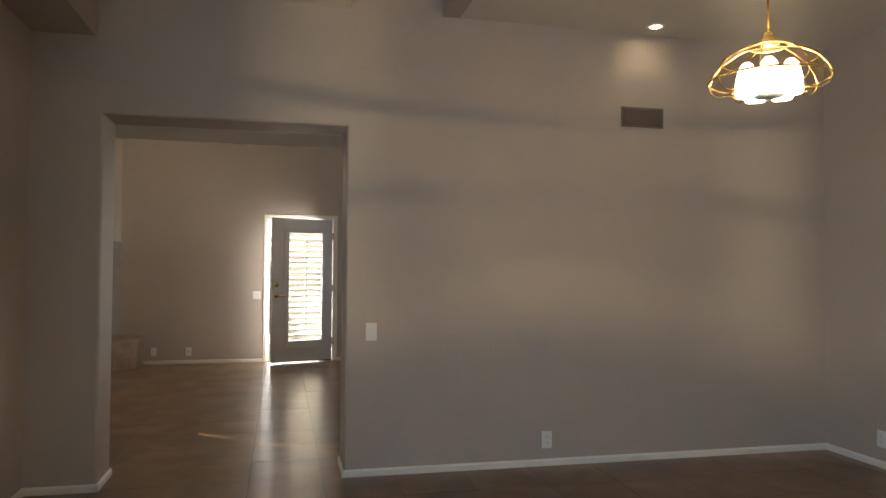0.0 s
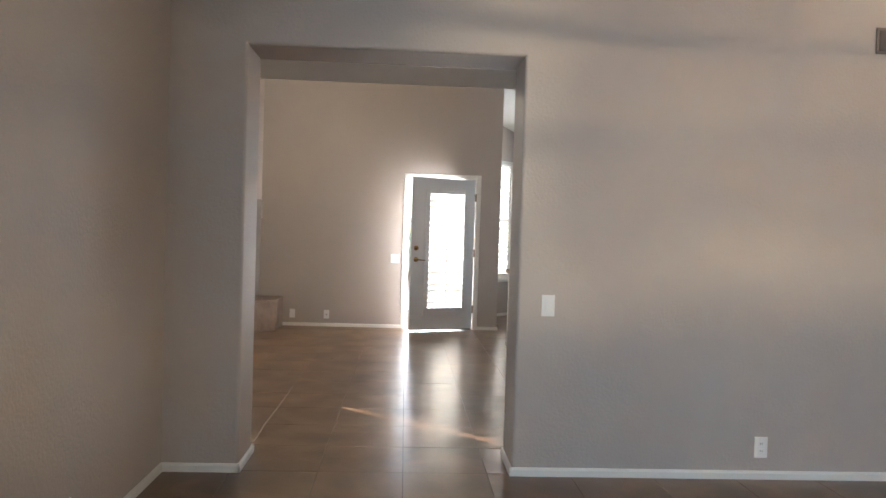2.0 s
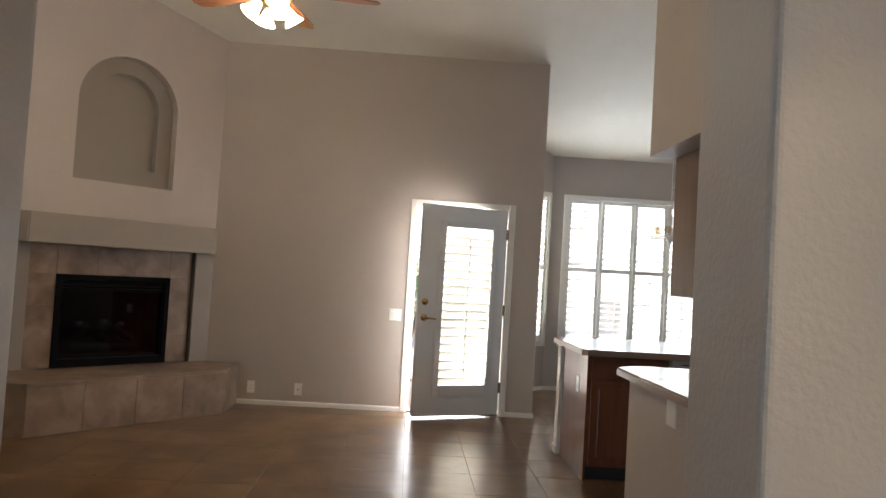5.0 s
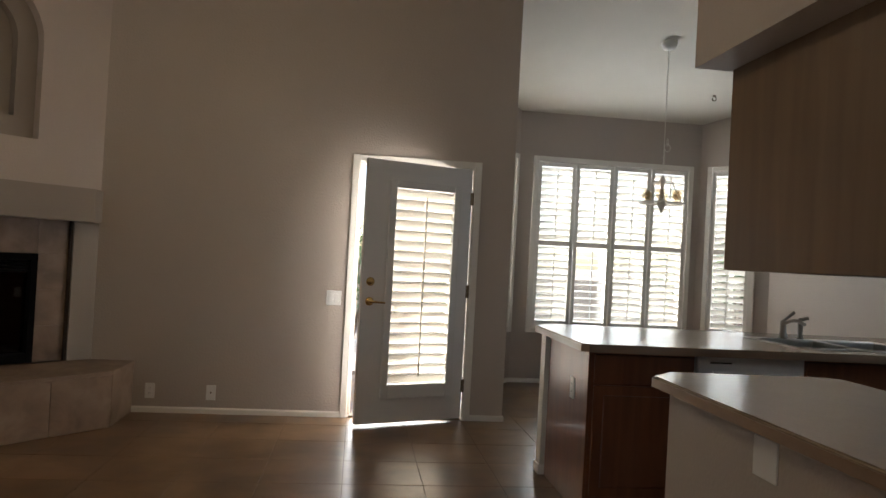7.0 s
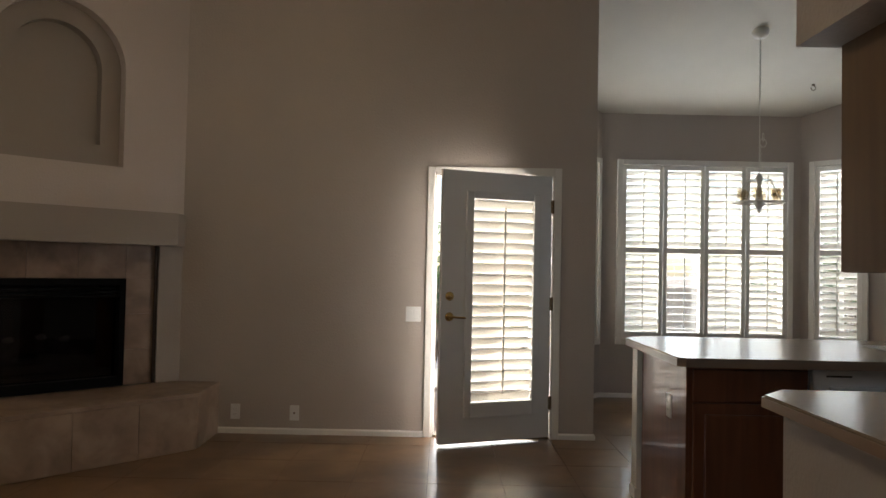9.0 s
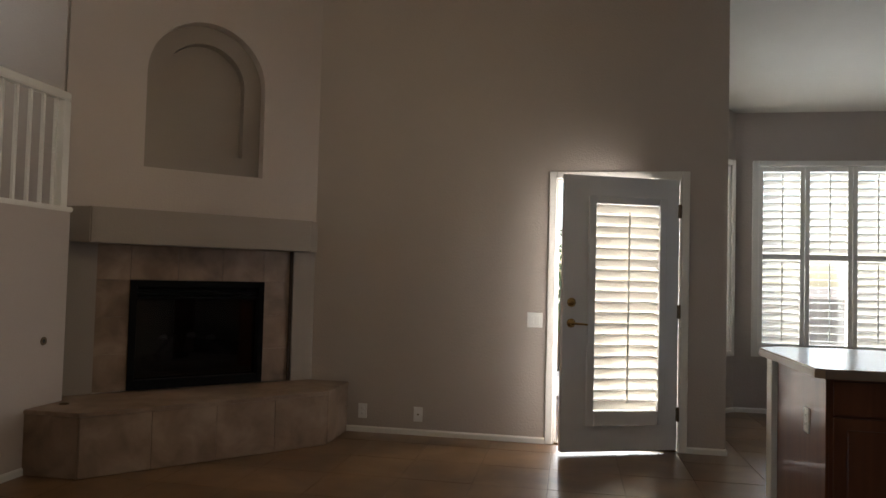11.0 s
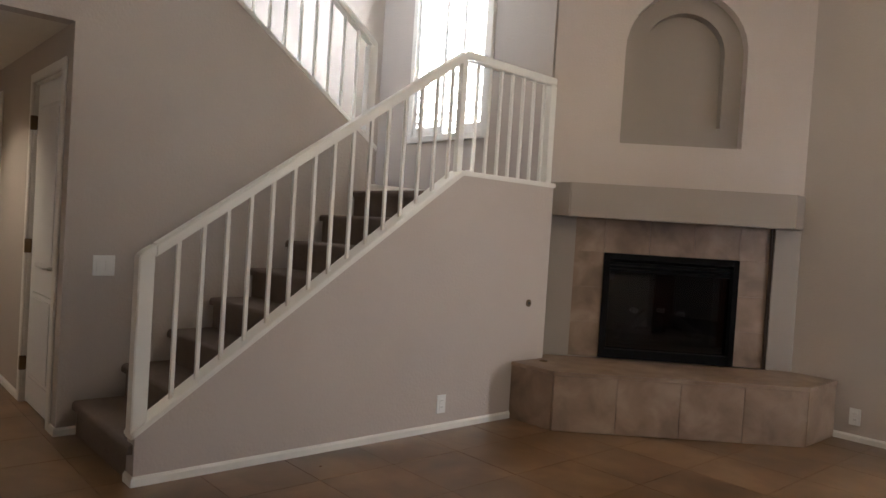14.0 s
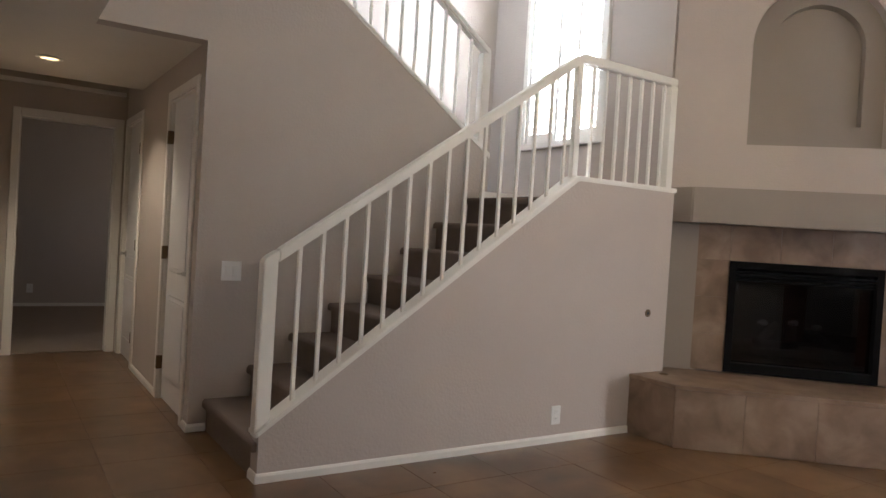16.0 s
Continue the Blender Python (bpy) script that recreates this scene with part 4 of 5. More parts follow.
part("control_panel", block(1.869, 2.458, PF - 0.028, PF + 0.009, 0.75, CT - 0.046, bevel=0.006), ENAMEL, dish)
part("handle", block(1.94, 2.39, PF - 0.042, PF - 0.029, 0.765, 0.785, bevel=0.005), ENAMEL, dish, "white grip bar")
part("label_bar", block(1.93, 2.05, PF - 0.030, PF - 0.0285, 0.825, 0.833), DARK, dish, "small grey lettering bar")
for k, (a, b) in enumerate(((2.468, 3.10), (3.104, 3.74), (3.744, 4.39))):
    c = thing("base_cabinet", pose(0, 0, 0), "reddish brown wooden base cabinet in the sink run", "cabinet", group="base cabinets")
    part("body", block(a, b, PF, PB, 0.10, CT - 0.21 if k < 2 else CT - 0.042), CABINET, c)
    part("front_rail", block(a, b, PF, PF + 0.02, CT - 0.209, CT - 0.042), CABINET, c)
    part("toe_kick", block(a, b, PF + 0.06, PB, 0.0, 0.10), DARK, c)
    cabinet_door(c, a + 0.01, b - 0.01, PF, 0.70, CT - 0.055)
    cabinet_door(c, a + 0.01, b - 0.01, PF, 0.12, 0.69)
structure("wall_counter", block(1.36, 4.39, PB + 0.125, PB + 0.23, 0.0, CT - 0.045), PAINT, "taupe painted low wall behind the sink run", "wall")
post = thing("counter_post", pose(1.30, 8.66, 0), "white square post under the counter's end", "post")
part("shaft", block(-0.04, 0.05, -0.05, 0.05, 0.0, CT - 0.042, bevel=0.004), TRIM, post)
part("foot", block(-0.05, 0.06, -0.06, 0.06, 0.0, 0.06, bevel=0.004), TRIM, post)
SX0, SX1, SY0, SY1 = 2.52, 3.36, 7.99, 8.50
counter_a = thing("countertop", pose(0, 0, 0), "beige laminate countertop over the sink run", "countertop", group="countertops")
bm = bmesh.new()
LX, FY, BY = 1.235, 7.80, 8.90
for outline in ([(LX + 0.03, FY), (SX0, FY), (SX0, BY), (1.36, BY), (LX, 8.76), (LX, FY + 0.03)], [(SX0, FY), (SX1, FY), (SX1, SY0), (SX0, SY0)], [(SX0, SY1), (SX1, SY1), (SX1, BY), (SX0, BY)], [(SX1, FY), (4.395, FY), (4.395, BY), (SX1, BY)]):
    prism(bm, outline, "z", CT - 0.036, CT)
bmesh.ops.remove_doubles(bm, verts=bm.verts, dist=1e-5)
part("top", bm, LAMINATE, counter_a)
bm = bmesh.new()
prism(bm, [(LX + 0.029, FY - 0.004), (4.39, FY - 0.004), (4.39, FY + 0.03), (LX + 0.05, FY + 0.03), (LX + 0.03, FY + 0.05), (LX + 0.03, 8.74), (1.37, BY - 0.03), (4.39, BY - 0.03), (4.39, BY + 0.004), (1.358, BY + 0.004), (LX - 0.004, 8.762), (LX - 0.004, FY + 0.029)], "z", CT - 0.042, CT - 0.008)
part("edge_band", bm, LAMINATE_EDGE, counter_a, "darker laminate edge")

sink = thing("sink", pose(0, 0, 0), "double bowl stainless steel drop-in sink", "sink")
bm = bmesh.new()
box(bm, SX0 - 0.02, SX1 + 0.02, SY0 - 0.02, SY0 + 0.02, CT, CT + 0.007, bevel=0.003)
box(bm, SX0 - 0.02, SX1 + 0.02, SY1 - 0.05, SY1 + 0.02, CT, CT + 0.007, bevel=0.003)
box(bm, SX0 - 0.02, SX0 + 0.02, SY0 + 0.02, SY1 - 0.05, CT, CT + 0.007, bevel=0.003)
box(bm, SX1 - 0.02, SX1 + 0.02, SY0 + 0.02, SY1 - 0.05, CT, CT + 0.007, bevel=0.003)
box(bm, 2.925, 2.955, SY0 + 0.02, SY1 - 0.05, CT - 0.01, CT + 0.005, bevel=0.003)
part("rim", bm, STEEL, sink)
for a, b in ((SX0 + 0.02, 2.925), (2.955, SX1 - 0.02)):
    bm = bmesh.new()
    c, d, z = SY0 + 0.02, SY1 - 0.05, CT - 0.18
    box(bm, a, b, c, d, z, z + 0.006)
    box(bm, a, a + 0.004, c, d, z, CT)
    box(bm, b - 0.004, b, c, d, z, CT)
    box(bm, a + 0.004, b - 0.004, c, c + 0.004, z, CT)
    box(bm, a + 0.004, b - 0.004, d - 0.004, d, z, CT)
    part("bowl", bm, STEEL, sink)
FAUCET = material("dull_nickel", (0.20, 0.185, 0.165), 0.3, metal=0.9, grain=0.1, scale=60)
faucet = thing("faucet", pose(2.745, SY1 - 0.015, CT + 0.007), "dull nickel kitchen faucet with curved spout and sprayer", "faucet")
bm = bmesh.new()
lathe(bm, [(0.0, 0.0), (0.03, 0.0), (0.028, 0.02), (0.02, 0.04), (0.018, 0.11), (0.0, 0.115)], 16)
part("body", bm, FAUCET, faucet)
bm = bmesh.new()
pts = [Vector((0, 0, 0.09))] + [Vector((0.03 * k / 6, -0.17 * k / 6, 0.09 + 0.03 * math.sin(math.pi * k / 7))) for k in range(1, 7)]
for p, q in zip(pts, pts[1:]):
    rod(bm, p, q, 0.011, 10)
part("spout", bm, FAUCET, faucet)
bm = bmesh.new()
rod(bm, (0, 0, 0.11), (0.07, 0.0, 0.165), 0.008, 8, 0.011)
part("lever", bm, FAUCET, faucet)
bm = bmesh.new()
lathe(bm, [(0.0, 0.0), (0.022, 0.0), (0.018, 0.02), (0.014, 0.03), (0.017, 0.09), (0.012, 0.13), (0.0, 0.135)], 14, centre=(0.115, 0, 0))
rod(bm, (0.115, 0, 0.12), (0.155, -0.02, 0.135), 0.012, 8)
part("sprayer", bm, FAUCET, faucet, "dull nickel hand sprayer")

# near counter with wall cabinets above
counter_b = counter("countertop", [(1.225, 4.63), (1.985, 4.63), (2.00, 6.90), (1.95, 6.955), (1.30, 6.955), (1.185, 6.84), (1.185, 4.63)], "beige laminate countertop on a low painted wall")
counter_b["group"] = "countertops"
structure("wall_low", block(1.262, 1.39, PASS_1, 6.86, 0.0, CT - 0.042, bevel=0.006), PAINT, "painted low wall carrying the near counter", "wall")
cb = thing("base_cabinet", pose(0, 0, 0), "reddish brown wooden base cabinet behind the low wall", "cabinet", group="base cabinets")
part("body", block(1.392, 1.95, PASS_1 + 0.01, 6.84, 0.10, CT - 0.042), CABINET, cb)
part("toe_kick", block(1.392, 1.89, PASS_1 + 0.01, 6.80, 0.0, 0.10), DARK, cb)
wc = thing("wall_cabinet", pose(0, 0, 0), "tan wooden back of the hanging wall cabinets", "cabinet")
part("body", block(1.50, 1.86, PASS_1 + 0.002, 6.935, 1.31, 2.094, bevel=0.003, segments=1), CABINET_BACK, wc)
part("back_panel", block(1.492, 1.499, PASS_1 + 0.002, 5.70, 1.312, 2.092), CABINET_BACK, wc)
part("back_panel", block(1.492, 1.499, 5.704, 6.933, 1.312, 2.092), CABINET_BACK, wc)

# ---- plates, outlets and small fixtures ----
def plate(name, m, w, kind, label, category):
    """A wall plate; local x to the right, y into the wall."""
    t = thing(name, m, label, category, group=category + "s")
    part("plate", block(-w / 2, w / 2, -0.006, 0.001, -0.058, 0.058, bevel=0.0025), PLATE, t)
    if kind == "outlet":
        for z in (-0.02, 0.02):
            s = part("socket", block(-0.0165, 0.0165, -0.008, -0.005, z - 0.014, z + 0.014, bevel=0.002), PLATE, t)
            bm = bmesh.new()
            for x in (-0.006, 0.006):
                box(bm, x - 0.001, x + 0.001, -0.0086, -0.0078, z - 0.003, z + 0.006)
            part("slot", bm, DARK, s)
    elif kind == "blank":
        pass
    elif kind == "jack":
        part("jack", rod(bmesh.new(), (0, -0.006, 0), (0, -0.011, 0), 0.007, 10), BRONZE, t)
    else:
        n = max(1, round(w / 0.06))
        for k in range(n):
            x = (k - (n - 1) / 2) * 0.046
            part("rocker", block(x - 0.0165, x + 0.0165, -0.011, -0.0055, -0.033, 0.033, bevel=0.002), PLATE, t)
    for z in (-0.048, 0.048):
        part("screw", rod(bmesh.new(), (0, -0.0055, z), (0, -0.0075, z), 0.003, 8), PLATE, t)
    return t


plate("light_switch", pose(0.818, PASS_0, 0.93), 0.072, "switch", "white rocker switch beside the passage", "light switch")
plate("outlet", pose(2.033, PASS_0, 0.176), 0.072, "outlet", "white duplex outlet low on the taupe wall", "outlet")
plate("outlet", pose(FRONT_L, 3.16, 0.19, 0, 0, 90), 0.072, "outlet", "white duplex outlet on the front side wall", "outlet")
plate("outlet", pose(FRONT_R, 3.71, 0.195, 0, 0, -90), 0.072, "outlet", "white duplex outlet near the front corner", "outlet")
plate("light_switch", pose(-0.092, DOOR_Y, 0.94), 0.118, "switch", "white double switch by the patio door", "light switch")
plate("outlet", pose(-1.447, DOOR_Y, 0.166), 0.072, "outlet", "white duplex outlet beside the hearth", "outlet")
plate("cable_jack", pose(-0.992, DOOR_Y, 0.163), 0.072, "jack", "white cable plate low on the wall", "cable jack")
plate("outlet", pose(KNEE_X, 7.628, 0.168, 0, 0, 90), 0.072, "outlet", "white duplex outlet on the knee wall", "outlet")
plate("light_switch", pose(STAIR_X, 5.866, 0.943, 0, 0, 90), 0.118, "switch", "white double switch at the foot of the stairs", "light switch")
plate("wall_plate", pose(1.262, 6.221, 0.775, 0, 0, -90), 0.118, "blank", "square white blank plate on the low counter wall", "wall plate")
plate("outlet", pose(1.285, 8.10, 0.63, 0, 0, -90), 0.072, "outlet", "white outlet on the cabinet end panel", "outlet")
plate("outlet", pose(-4.05, LAND_Y, 1.72), 0.072, "outlet", "white outlet low on the landing wall", "outlet")
plate("outlet", pose(-10.28, 5.123, 0.235, 0, 0, 90), 0.072, "outlet", "white outlet low on the dim bedroom wall", "outlet")
hole = thing("gas_key_valve", pose(KNEE_X, 8.397, 0.792, 0, 0, 90), "small dark gas valve in the knee wall", "valve")
bm = bmesh.new()
rod(bm, (0, 0.004, 0), (0, -0.004, 0), 0.026, 18)
part("escutcheon", bm, BRONZE, hole)
part("bore", rod(bmesh.new(), (0, -0.003, 0), (0, -0.0052, 0), 0.012, 12), DARK, hole)

vent = thing("air_vent", pose(2.752, PASS_0, 2.436), "brown louvred air vent high on the wall", "vent")
bm = bmesh.new()
box(bm, -0.165, 0.165, -0.008, 0.0, 0.055, 0.072, bevel=0.002)
box(bm, -0.165, 0.165, -0.008, 0.0, -0.072, -0.055, bevel=0.002)
box(bm, -0.165, -0.148, -0.008, 0.0, -0.054, 0.054, bevel=0.002)
box(bm, 0.148, 0.165, -0.008, 0.0, -0.054, 0.054, bevel=0.002)
VENT = material("vent_paint", (0.17, 0.135, 0.11), 0.5, grain=0.1, scale=30)
part("frame", bm, VENT, vent)
part("backing", block(-0.148, 0.148, -0.0015, 0.0, -0.055, 0.055), DARK, vent)
for k in range(7):
    part("slat", block(-0.147, 0.147, -0.0075, -0.005, -0.0015, 0.0135, turn=pose(0, 0, -0.048 + k * 0.0155, 25)), VENT, vent)
thermo = thing("thermostat", pose(-0.90, PASS_1, 1.485, 0, 0, 180), "white thermostat box on the wall by the passage", "thermostat")
part("body", block(-0.022, 0.022, -0.018, 0.0, -0.02, 0.08, bevel=0.005), PLATE, thermo)
part("display", block(-0.014, 0.014, -0.0192, -0.0175, 0.03, 0.06), DARK, thermo)
sensor = thing("wall_sensor", pose(-0.885, PASS_1, 1.313, 0, 0, 180), "small white sensor under the thermostat", "sensor")
part("body", block(-0.013, 0.013, -0.014, 0.0, -0.009, 0.009, bevel=0.003), PLATE, sensor)
part("lens", block(-0.006, 0.006, -0.0148, -0.0135, -0.004, 0.004), DARK, sensor)

# ---- baseboards ----
BB = 0.046


def baseboard(p, q, name="baseboard"):
    """A board along the floor from p to q, standing proud to the left of that way."""
    p, q = Vector((*p, 0)), Vector((*q, 0))
    d = q - p
    bm = bmesh.new()
    prism(bm, [(0, 0), (0.013, 0), (0.013, BB - 0.012), (0.006, BB), (0, BB)], "x", 0, d.length)
    ob = structure(name, bm, TRIM, "white painted baseboard", "baseboard")
    ob.matrix_world = Matrix.Translation(p) @ Matrix.Rotation(math.atan2(d.y, d.x), 4, "Z")
    return ob


for a, b in (((FRONT_L, PASS_0), (FRONT_L, -2.16)), ((OPEN_L + 0.013, PASS_0), (FRONT_L, PASS_0)), ((OPEN_L, PASS_1 + 0.013), (OPEN_L, PASS_0 - 0.013)),
             ((FRONT_R, PASS_0), (OPEN_R - 0.013, PASS_0)), ((OPEN_R, PASS_0 - 0.013), (OPEN_R, PASS_1 + 0.013)), ((FRONT_R, -2.16), (FRONT_R, PASS_0)),
             ((0.0, DOOR_Y), (-1.585, DOOR_Y)), ((WALL_END, DOOR_Y), (1.04, DOOR_Y)), ((WALL_END, 11.40), (WALL_END, DOOR_Y - 0.013)),
             ((KNEE_X, 8.27), (KNEE_X, 5.75)), ((KNEE_X + 0.013, 5.76), (KNEE_X - 0.10, 5.76)),
             ((STAIR_X, HALL_Y), (-4.115, HALL_Y)), ((-4.945, HALL_Y), (-5.895, HALL_Y)), ((STAIR_X, Y0 - 0.005), (STAIR_X, HALL_Y - 0.013)),
             ((HALL_END, 4.775), (HALL_END, PASS_1)), ((-6.77, PASS_1), (OPEN_L + 0.013, PASS_1)),
             ((BAY_R, BAY_Y), (BAY_L, BAY_Y)), ((BAY_L, BAY_Y), (BAY_L - 0.46, BAY_Y - 0.46)), ((-10.28, 7.6), (-10.28, 3.2)),
             ((BAY_R + 0.55, BAY_Y - 0.55), (BAY_R, BAY_Y))):
    baseboard(a, b)

# ---- lamps ----
def bulb_mesh(bm, centre, r=0.022, h=0.06):
    return lathe(bm, [(0.0, 0.0), (r * 0.6, h * 0.08), (r, h * 0.4), (r * 0.8, h * 0.75), (0.0, h)], 10, centre)


LX0, LY0, LZ0, LS = 2.085, 2.0, 2.025, 0.71
LT = (3.04 - LZ0) / LS
chand = thing("chandelier", pose(LX0, LY0, LZ0) @ Matrix.Diagonal((LS, LS, LS, 1)), "lit glass and brass chandelier with flared bowl", "chandelier")
bm = bmesh.new()
lathe(bm, [(0.31, 0.095), (0.295, 0.14), (0.24, 0.205), (0.16, 0.255), (0.08, 0.28), (0.06, 0.285)], 24)
part("bowl", bm, LAMP_GLASS, chand, "clear flared glass bowl")
for r, z, t in ((0.312, 0.092, 0.006), (0.245, 0.205, 0.004), (0.10, 0.277, 0.006), (0.20, 0.03, 0.004)):
    part("band", hoop(bmesh.new(), r, t, z), BRASS, chand, "thin brass band")
for k in range(8):
    a = math.tau * k / 8
    c, s = math.cos(a), math.sin(a)
    bm = bmesh.new()
    pts = [(0.312, 0.092), (0.295, 0.14), (0.245, 0.203), (0.16, 0.253), (0.10, 0.277)]
    for (r0, z0), (r1, z1) in zip(pts, pts[1:]):
        rod(bm, (r0 * c, r0 * s, z0), (r1 * c, r1 * s, z1), 0.0035, 6)
    part("rib", bm, BRASS, chand)
    bm = bmesh.new()
    pts = [(0.312, 0.092), (0.30, 0.05), (0.26, 0.025), (0.20, 0.03)]
    for (r0, z0), (r1, z1) in zip(pts, pts[1:]):
        rod(bm, (r0 * c, r0 * s, z0), (r1 * c, r1 * s, z1), 0.0035, 6)
    part("arm", bm, BRASS, chand)
for k in range(5):
    a = math.tau * k / 5 + 0.3
    bm = bmesh.new()
    lathe(bm, [(0.018, 0.19), (0.042, 0.16), (0.058, 0.09), (0.062, 0.02), (0.052, 0.0), (0.050, 0.004), (0.058, 0.03), (0.054, 0.09), (0.038, 0.155)], 14, (0.115 * math.cos(a), 0.115 * math.sin(a), 0.0))
    part("shade", bm, LIT_SHADE, chand, "lit frosted glass shade")
bm = bmesh.new()
lathe(bm, [(0.0, 0.27), (0.06, 0.27), (0.055, 0.30), (0.03, 0.33), (0.02, 0.36), (0.0, 0.36)], 16)
rod(bm, (0, 0, 0.35), (0, 0, LT), 0.008, 8)
lathe(bm, [(0.0, LT - 0.04), (0.06, LT - 0.035), (0.085, LT), (0.0, LT)], 16)
part("stem", bm, BRASS, chand)
# Added disc, there only to keep the bulb's light off the floor.
bm = bmesh.new()
lathe(bm, [(0.0, 0.002), (0.086, 0.006), (0.088, 0.002), (0.04, -0.006), (0.0, -0.008)], 20)
part("base_pan", bm, ENAMEL, chand, "added white disc blocking light below the shades")
bulb("chandelier_light", (LX0, LY0, LZ0 + 0.034), 25, r=0.006)

for k, (x, y, z, w) in enumerate(((2.76, 4.04, 3.039, 0.4), (-5.315, 4.943, LINTEL - 0.002, 11))):
    can = thing("ceiling_light", pose(x, y, z), "lit recessed ceiling light with white ring", "ceiling light", group="ceiling lights")
    bm = bmesh.new()
    R = (0.062, 0.082)[k]
    lathe(bm, [(R, 0.0), (R, -0.008), (R - 0.018, -0.010), (R - 0.024, 0.0)], 24)
    part("ring", bm, TRIM, can)
    bm = bmesh.new()
    lathe(bm, [(0.0, -0.004), (R - 0.024, -0.003), (R - 0.024, 0.0)], 24)
    part("lens", bm, (LIT_GLASS, WARM_LENS)[k], can, "glowing lens")
    beam = new("can_light", bpy.data.lights.new("can_light", "SPOT"))
    beam.data.energy, beam.data.color, beam.data.spot_size, beam.data.spot_blend, beam.data.shadow_soft_size = w, (1, 0.8, 0.55), radians(125), 0.6, 0.05
    beam.matrix_world = look((x, y, z - 0.02), (x, y, 0))

FX, FY2, FZ = -0.95, 7.5, 2.95
fan = thing("ceiling_fan", pose(FX, FY2, FZ), "ceiling fan with wooden blades and lit glass shades", "ceiling fan")
bm = bmesh.new()
lathe(bm, [(0.0, 0.06), (0.10, 0.07), (0.13, 0.11), (0.13, 0.17), (0.09, 0.21), (0.03, 0.23), (0.0, 0.23)], 22)
part("motor", bm, BRASS, fan)
zc = vault(FY2) - FZ
bm = bmesh.new()
rod(bm, (0, 0, 0.2), (0, 0, zc - 0.02), 0.013, 10)
lathe(bm, [(0.0, zc - 0.10), (0.05, zc - 0.09), (0.075, zc - 0.02), (0.075, zc + 0.03), (0.0, zc + 0.03)], 18)
part("downrod", bm, BRASS, fan)
for k in range(5):
    a = 360 * k / 5 + 8
    m = pose(0, 0, 0.15, 0, 0, a) @ pose(0, 0, 0, 11, 0, 0)
    bm = bmesh.new()
    prism(bm, [(0.20, -0.05), (0.30, -0.068), (0.58, -0.075), (0.66, -0.055), (0.68, 0.0), (0.66, 0.055), (0.58, 0.075), (0.30, 0.068), (0.20, 0.05)], "z", -0.004, 0.004)
    ob = part("blade", bm, BLADE, fan, "reddish wooden blade")
    ob.matrix_local = m
    ob = part("blade_arm", block(0.09, 0.26, -0.015, 0.015, -0.010, -0.004, bevel=0.002), BRASS, fan)
    ob.matrix_local = m
for k in range(4):
    a = math.tau * k / 4 + 0.5
    c, s = math.cos(a), math.sin(a)
    bm = bmesh.new()
    lathe(bm, [(0.022, 0.0), (0.03, -0.02), (0.042, -0.06), (0.066, -0.10), (0.064, -0.101), (0.04, -0.062), (0.02, -0.01)], 14)
    ob = part("shade", bm, LIT_SHADE, fan, "lit tulip glass shade")
    ob.matrix_local = pose(0.09 * c, 0.09 * s, 0.05) @ Matrix.Rotation(radians(35), 4, Vector((-s, c, 0)) * -1)
bulb("fan_light", (FX, FY2, FZ - 0.10), 6, r=0.08)

PX, PY = 2.80, 10.51
PZ = vault(PY)
pend = thing("pendant_light", pose(PX, PY, 1.82), "unlit hanging nook light with clear glass shades", "pendant light")
bm = bmesh.new()
lathe(bm, [(0.0, PZ - 1.82 - 0.06), (0.05, PZ - 1.82 - 0.055), (0.07, PZ - 1.82 - 0.02), (0.07, PZ - 1.82 + 0.03), (0.0, PZ - 1.82 + 0.03)], 18)
part("canopy", bm, TRIM, pend)
bm = bmesh.new()
rod(bm, (0, 0, 0.33), (0, 0, PZ - 1.82 - 0.05), 0.004, 6)
part("cord", bm, TRIM, pend)
for k in range(9):
    z = 0.34 + k * 0.028
    bm = bmesh.new()
    hoop(bm, 0.011, 0.0025, 0, 12, 5)
    ob = part("chain_link", bm, PALE_METAL, pend)
    ob.matrix_local = pose(0.004, 0, z, 90, 0, 90 * (k % 2))
bm = bmesh.new()
lathe(bm, [(0.0, 0.34), (0.012, 0.33), (0.03, 0.30), (0.018, 0.26), (0.012, 0.2), (0.03, 0.12), (0.045, 0.08), (0.02, 0.04), (0.008, 0.0), (0.0, -0.01)], 16)
part("column", bm, PALE_METAL, pend)
part("ring", hoop(bmesh.new(), 0.20, 0.006, 0.09), PALE_METAL, pend)
part("ring", hoop(bmesh.new(), 0.10, 0.005, 0.28), PALE_METAL, pend)
for k in range(6):
    a = math.tau * k / 6
    c, s = math.cos(a), math.sin(a)
    bm = bmesh.new()
    rod(bm, (0.03 * c, 0.03 * s, 0.10), (0.20 * c, 0.20 * s, 0.09), 0.005, 6)
    rod(bm, (0.10 * c, 0.10 * s, 0.28), (0.20 * c, 0.20 * s, 0.09), 0.004, 6)
    part("arm", bm, PALE_METAL, pend)
    bm = bmesh.new()
    lathe(bm, [(0.018, 0.0), (0.03, 0.02), (0.04, 0.07), (0.034, 0.10), (0.032, 0.10), (0.037, 0.07), (0.027, 0.022)], 12, (0.15 * c, 0.15 * s, 0.10))
    part("shade", bm, LAMP_GLASS, pend, "clear glass shade")

for k in range(2):
    bm = bmesh.new()
    hoop(bm, 0.035, 0.003, 0, 20, 5)
    ob = part("cord_loop", bm, TRIM, pend, "slack loop of white cord")
    ob.matrix_local = pose(0.03, 0, 0.60 + 0.05 * k, 90, 0, 20 + 35 * k)

